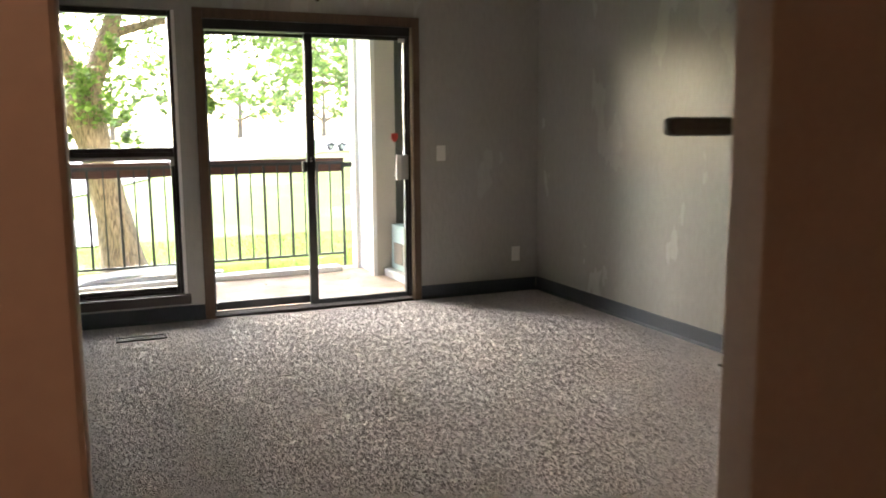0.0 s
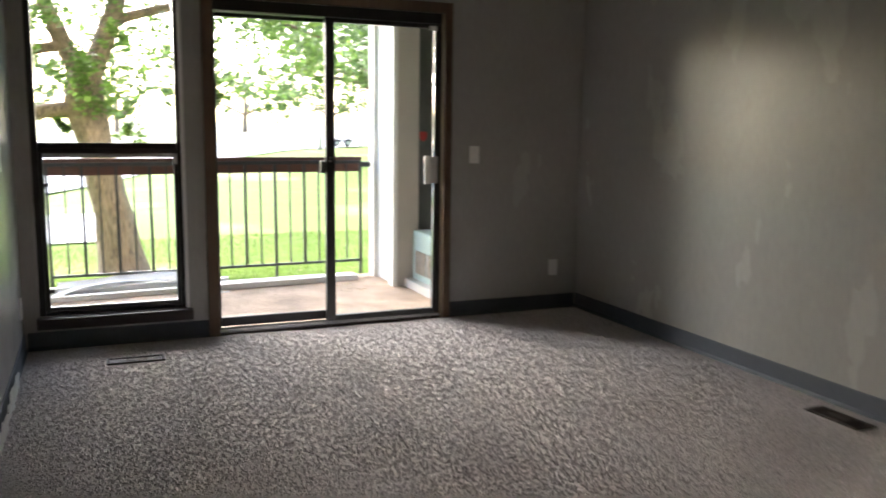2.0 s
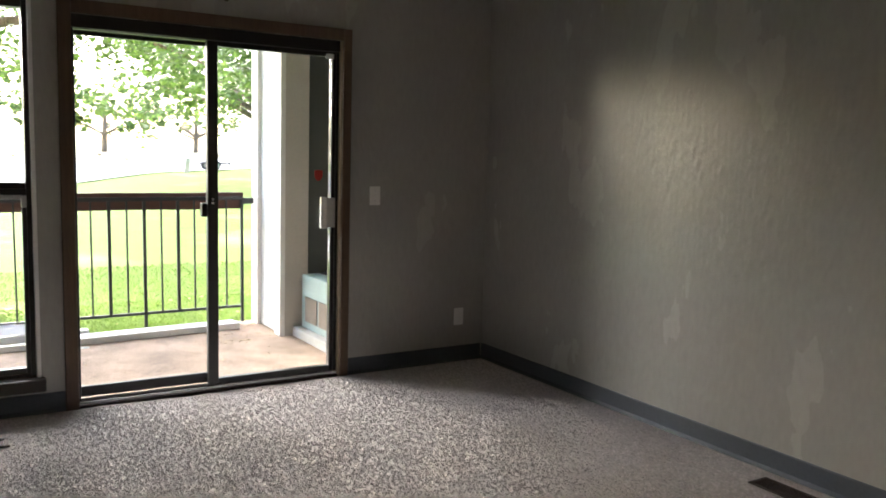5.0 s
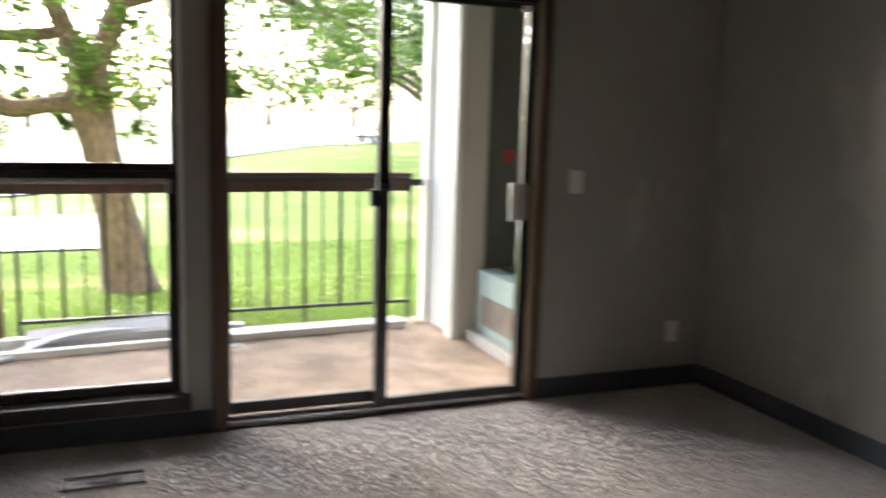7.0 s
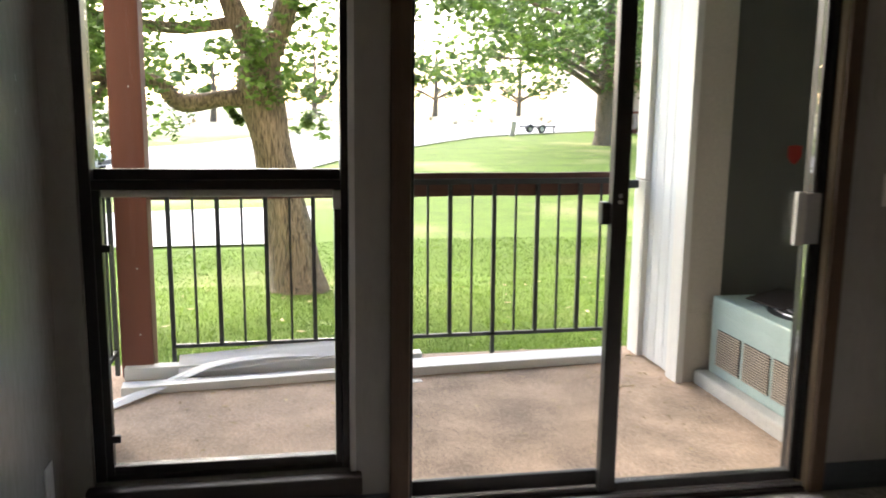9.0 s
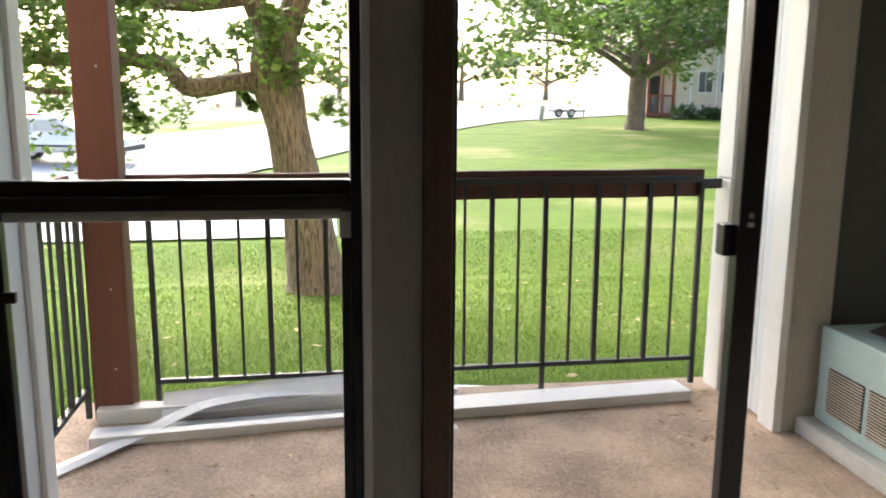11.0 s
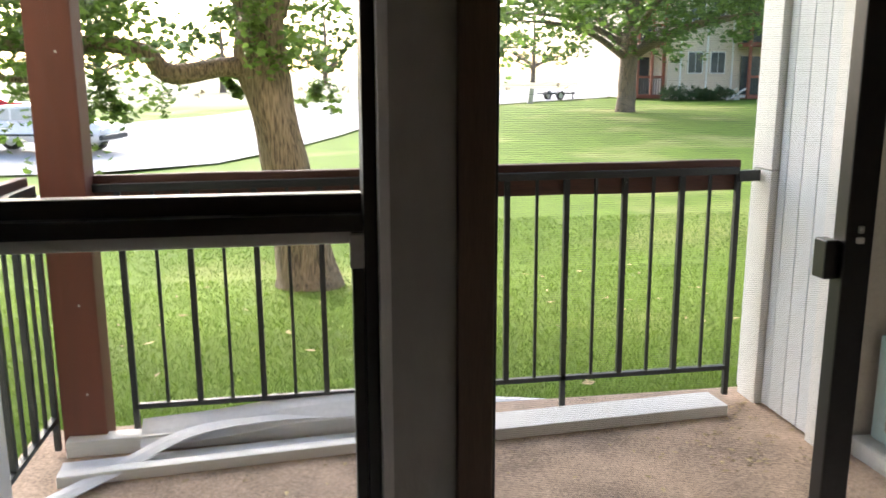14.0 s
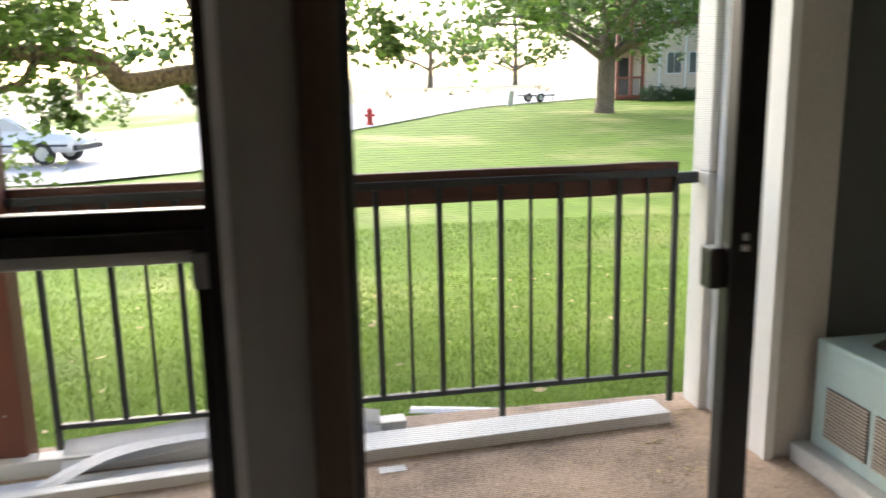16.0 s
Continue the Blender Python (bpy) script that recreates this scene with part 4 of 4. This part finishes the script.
def porch(x0, x1, z0, y0, y1):
    pch = hp("porch", (x0, y0, z0 - 0.2, x1, y1, z0), REDTRIM, None, 0, "red-brown painted balcony")
    for x in (x0, (x0 + x1) / 2, x1 - 0.14):
        hp("post", (x, y0, z0 + 0.001, x + 0.14, y0 + 0.14, z0 + 2.5), REDTRIM, pch)
    hp("rail", (x0, y0 + 0.02, z0 + 0.9, x1, y0 + 0.10, z0 + 1.02), REDTRIM, pch)
    k = int((x1 - x0) / 0.16)
    for i in range(k):
        x = x0 + 0.16 + i * (x1 - x0 - 0.2) / k
        hp("baluster", (x, y0 + 0.05, z0 + 0.001, x + 0.03, y0 + 0.08, z0 + 0.899), IRON, pch)
    hp("door_glass", (x0 + 0.25, y1 - 0.06, z0 + 0.001, x1 - 0.25, y1 - 0.01, z0 + 2.05), DARKGLASS, pch)


for z0 in (-0.5, 2.25):
    porch(19.3, 20.93, z0, 42.3, 43.99)
    porch(24.9, 27.2, z0, 40.6, 41.93)
for i in range(3):
    hp("step", (23.9 + 0.32 * i, 40.7, -0.92 + 0.14 * i, 24.22 + 0.32 * i, 41.8, -0.78 + 0.14 * i), CONCRETE)
for y in (40.75, 41.7):
    part("stair_rail", rod((23.6 - 27.5, y - 42, 0.05), (24.9 - 27.5, y - 42, 0.75), 0.05), TRIMW, house)
house.location = (25.7, 42, 0.02)
tagged(house, "beige-sided two-storey apartment house with red-brown porches", "house")

g = random.Random(2)
for x0, x1 in ((18.15, 20.25), (20.25, 21.95)):
    hd = empty("hedge", (x0 + x1) / 2, 40.4, ground_z((x0 + x1) / 2, 40.4))
    cl = [((g.uniform(-1, 1) * (x1 - x0) / 2, g.uniform(-0.5, 0.5), g.uniform(0.1, 0.62)), 0.3) for _ in range(40)]
    raw("foliage", *leaves(cl, 84, 0.10, 77, False), SHRUB, hd)
    st = bmesh.new()
    for k in range(6):
        rod((-0.8 + 0.3 * k, 0, -0.1), (-0.9 + 0.33 * k, 0.1, 0.5), 0.03, 0.01, 6, bm=st)
    part("stems", st, BARK, hd)
    tagged(hd, "low clipped green hedge along the house", "hedge", "hedges")
bu = empty("field_scrub", 3, 62, ground_z(3, 62))
cl = [((g.uniform(-26, 26), g.uniform(-9, 16), 0.25), 0.5) for _ in range(26)]
tagged(raw("scrub", *leaves(cl, 28, 0.2, 78, False), DRYLEAF, bu), kind="stuff")
tagged(bu, "scattered low scrub on the pale field", "scrub", kind="stuff")


# ---- things by the road ----
def wheel(parent, x, y, r_, w):
    ty = rod((x, y - w / 2, r_), (x, y + w / 2, r_), r_, None, 24)
    ty = part("wheel", ty, RUBBER, parent, "black tyre")
    part("rim", rod((x, y - w / 2 - 0.012, r_), (x, y + w / 2 + 0.012, r_), r_ * 0.62, None, 20), ALU, ty)
    part("hub_cap", rod((x, y - w / 2 - 0.03, r_), (x, y + w / 2 + 0.03, r_), r_ * 0.25, None, 12), ALU, ty)


def car(x, y, rz, paint, label, tall=0.0):
    c = empty("car", x, y, ground_z(x, y) + 0.05, rz)
    prof = [(-2.25, 0.35), (-2.28, 0.62), (-2.1, 0.86 + tall), (-1.2, 0.93 + tall), (1.1, 0.93 + tall), (2.05, 0.82 + tall), (2.25, 0.62), (2.22, 0.35)]
    roofp = [(-1.75, 0.92 + tall), (-1.15, 1.36 + tall), (0.35, 1.38 + tall), (1.05, 0.92 + tall)]

    def slab(pts_, half):
        bm = bmesh.new()
        a_ = [bm.verts.new((u, -half, z)) for u, z in pts_]
        b_ = [bm.verts.new((u, half, z)) for u, z in pts_]
        bm.faces.new(a_)
        bm.faces.new(b_[::-1])
        for i in range(len(pts_)):
            j = (i + 1) % len(pts_)
            bm.faces.new((a_[i], b_[i], b_[j], a_[j]))
        bmesh.ops.recalc_face_normals(bm, faces=bm.faces)
        bmesh.ops.bevel(bm, geom=bm.edges[:], offset=0.05, segments=2, affect="EDGES")
        return bm

    body = smooth(part("body", slab(prof, 0.85), paint, c))
    part("cabin", slab(roofp, 0.70), paint, c)
    for s in (-0.705, 0.705):
        bm = bmesh.new()
        for q in ([(-1.5, 0.97), (-1.08, 1.28), (-0.45, 1.29), (-0.45, 0.97)], [(-0.38, 0.97), (-0.38, 1.29), (0.30, 1.30), (0.82, 0.97)]):
            bm.faces.new([bm.verts.new((u, s * 1.003, z + tall)) for u, z in q])
        part("side_glass", bm, CARGLASS, c)
    part("bumper", box(-2.36, -0.8, 0.4, -2.22, 0.8, 0.55, 0.03), IRON, c)
    part("bumper", box(2.2, -0.8, 0.4, 2.34, 0.8, 0.55, 0.03), IRON, c)
    part("side_moulding", box(-2.1, -0.872, 0.52, 2.1, 0.872, 0.58, 0.01), IRON, c)
    for u in (-1.35, 1.35):
        for s in (-0.78, 0.78):
            wheel(c, u, s, 0.32, 0.2)
    for u in (-2.27, 2.27):
        for s in (-0.6, 0.6):
            part("light", box(u - 0.03, s - 0.15, 0.6, u + 0.03, s + 0.15, 0.72, 0.01), RED if u < 0 else WHITE, c)
    return tagged(c, label, "car", "parked cars")


car(-8.1, 24.9, -14, CARWHITE, "white sedan parked at the roadside")
car(-11.8, 30.6, 12, CARRED, "red car parked across the road", 0.25)

hy = empty("fire_hydrant", 2.95, 31.0, ground_z(2.95, 31.0) + 0.04)
part("barrel", rod((0, 0, 0), (0, 0, 0.5), 0.11, 0.10, 16), RED, hy)
part("flange", rod((0, 0, 0.0), (0, 0, 0.05), 0.16, 0.16, 16), RED, hy)
bm = bmesh.new()
bmesh.ops.create_uvsphere(bm, u_segments=14, v_segments=8, radius=0.125, matrix=Matrix.Translation((0, 0, 0.52)))
part("bonnet", bm, RED, hy)
part("nozzle", rod((-0.2, 0, 0.36), (0.2, 0, 0.36), 0.055, None, 12), RED, hy)
part("nut", rod((0, 0, 0.63), (0, 0, 0.7), 0.035, None, 6), RED, hy)
tagged(hy, "red cast-iron fire hydrant at the road edge", "fire hydrant")

tl = empty("trailer", 12.6, 41.8, ground_z(12.6, 41.8) + 0.05, 25)
for s in (-0.55, 0.55):
    part("side_rail", box(-0.9, s - 0.04, 0.42, 1.4, s + 0.04, 0.52, 0.01), IRON, tl)
    wheel(tl, 0.2, s * 1.25, 0.3, 0.16)
    fd = bmesh.new()
    for k in range(8):
        a0, a1 = math.pi * k / 8, math.pi * (k + 1) / 8
        fd.faces.new([fd.verts.new((0.2 + 0.38 * math.cos(q), s * 1.25 + o_, 0.3 + 0.38 * math.sin(q))) for q, o_ in ((a0, -0.1), (a1, -0.1), (a1, 0.1), (a0, 0.1))])
    part("fender", fd, IRON, tl)
for u in (-0.85, 0.3, 1.35):
    part("cross_member", box(u - 0.04, -0.509, 0.43, u + 0.04, 0.509, 0.51), IRON, tl)
part("drawbar", rod((1.35, 0, 0.47), (2.3, 0, 0.45), 0.05), IRON, tl)
part("jack", rod((2.1, 0, 0.0), (2.1, 0, 0.6), 0.04), IRON, tl)
tl.scale = (0.72, 0.72, 0.72)
tagged(tl, "small dark metal flatbed trailer by the road", "trailer")
ub = part("utility_marker", box(-0.12, -0.06, -0.05, 0.12, 0.06, 0.75, 0.01), CONCRETE)
ub.matrix_world = pose(10.65, 39.0, ground_z(10.65, 39.0), 0, 8, 10)
tagged(ub, "leaning grey utility marker at the lawn edge", "marker")
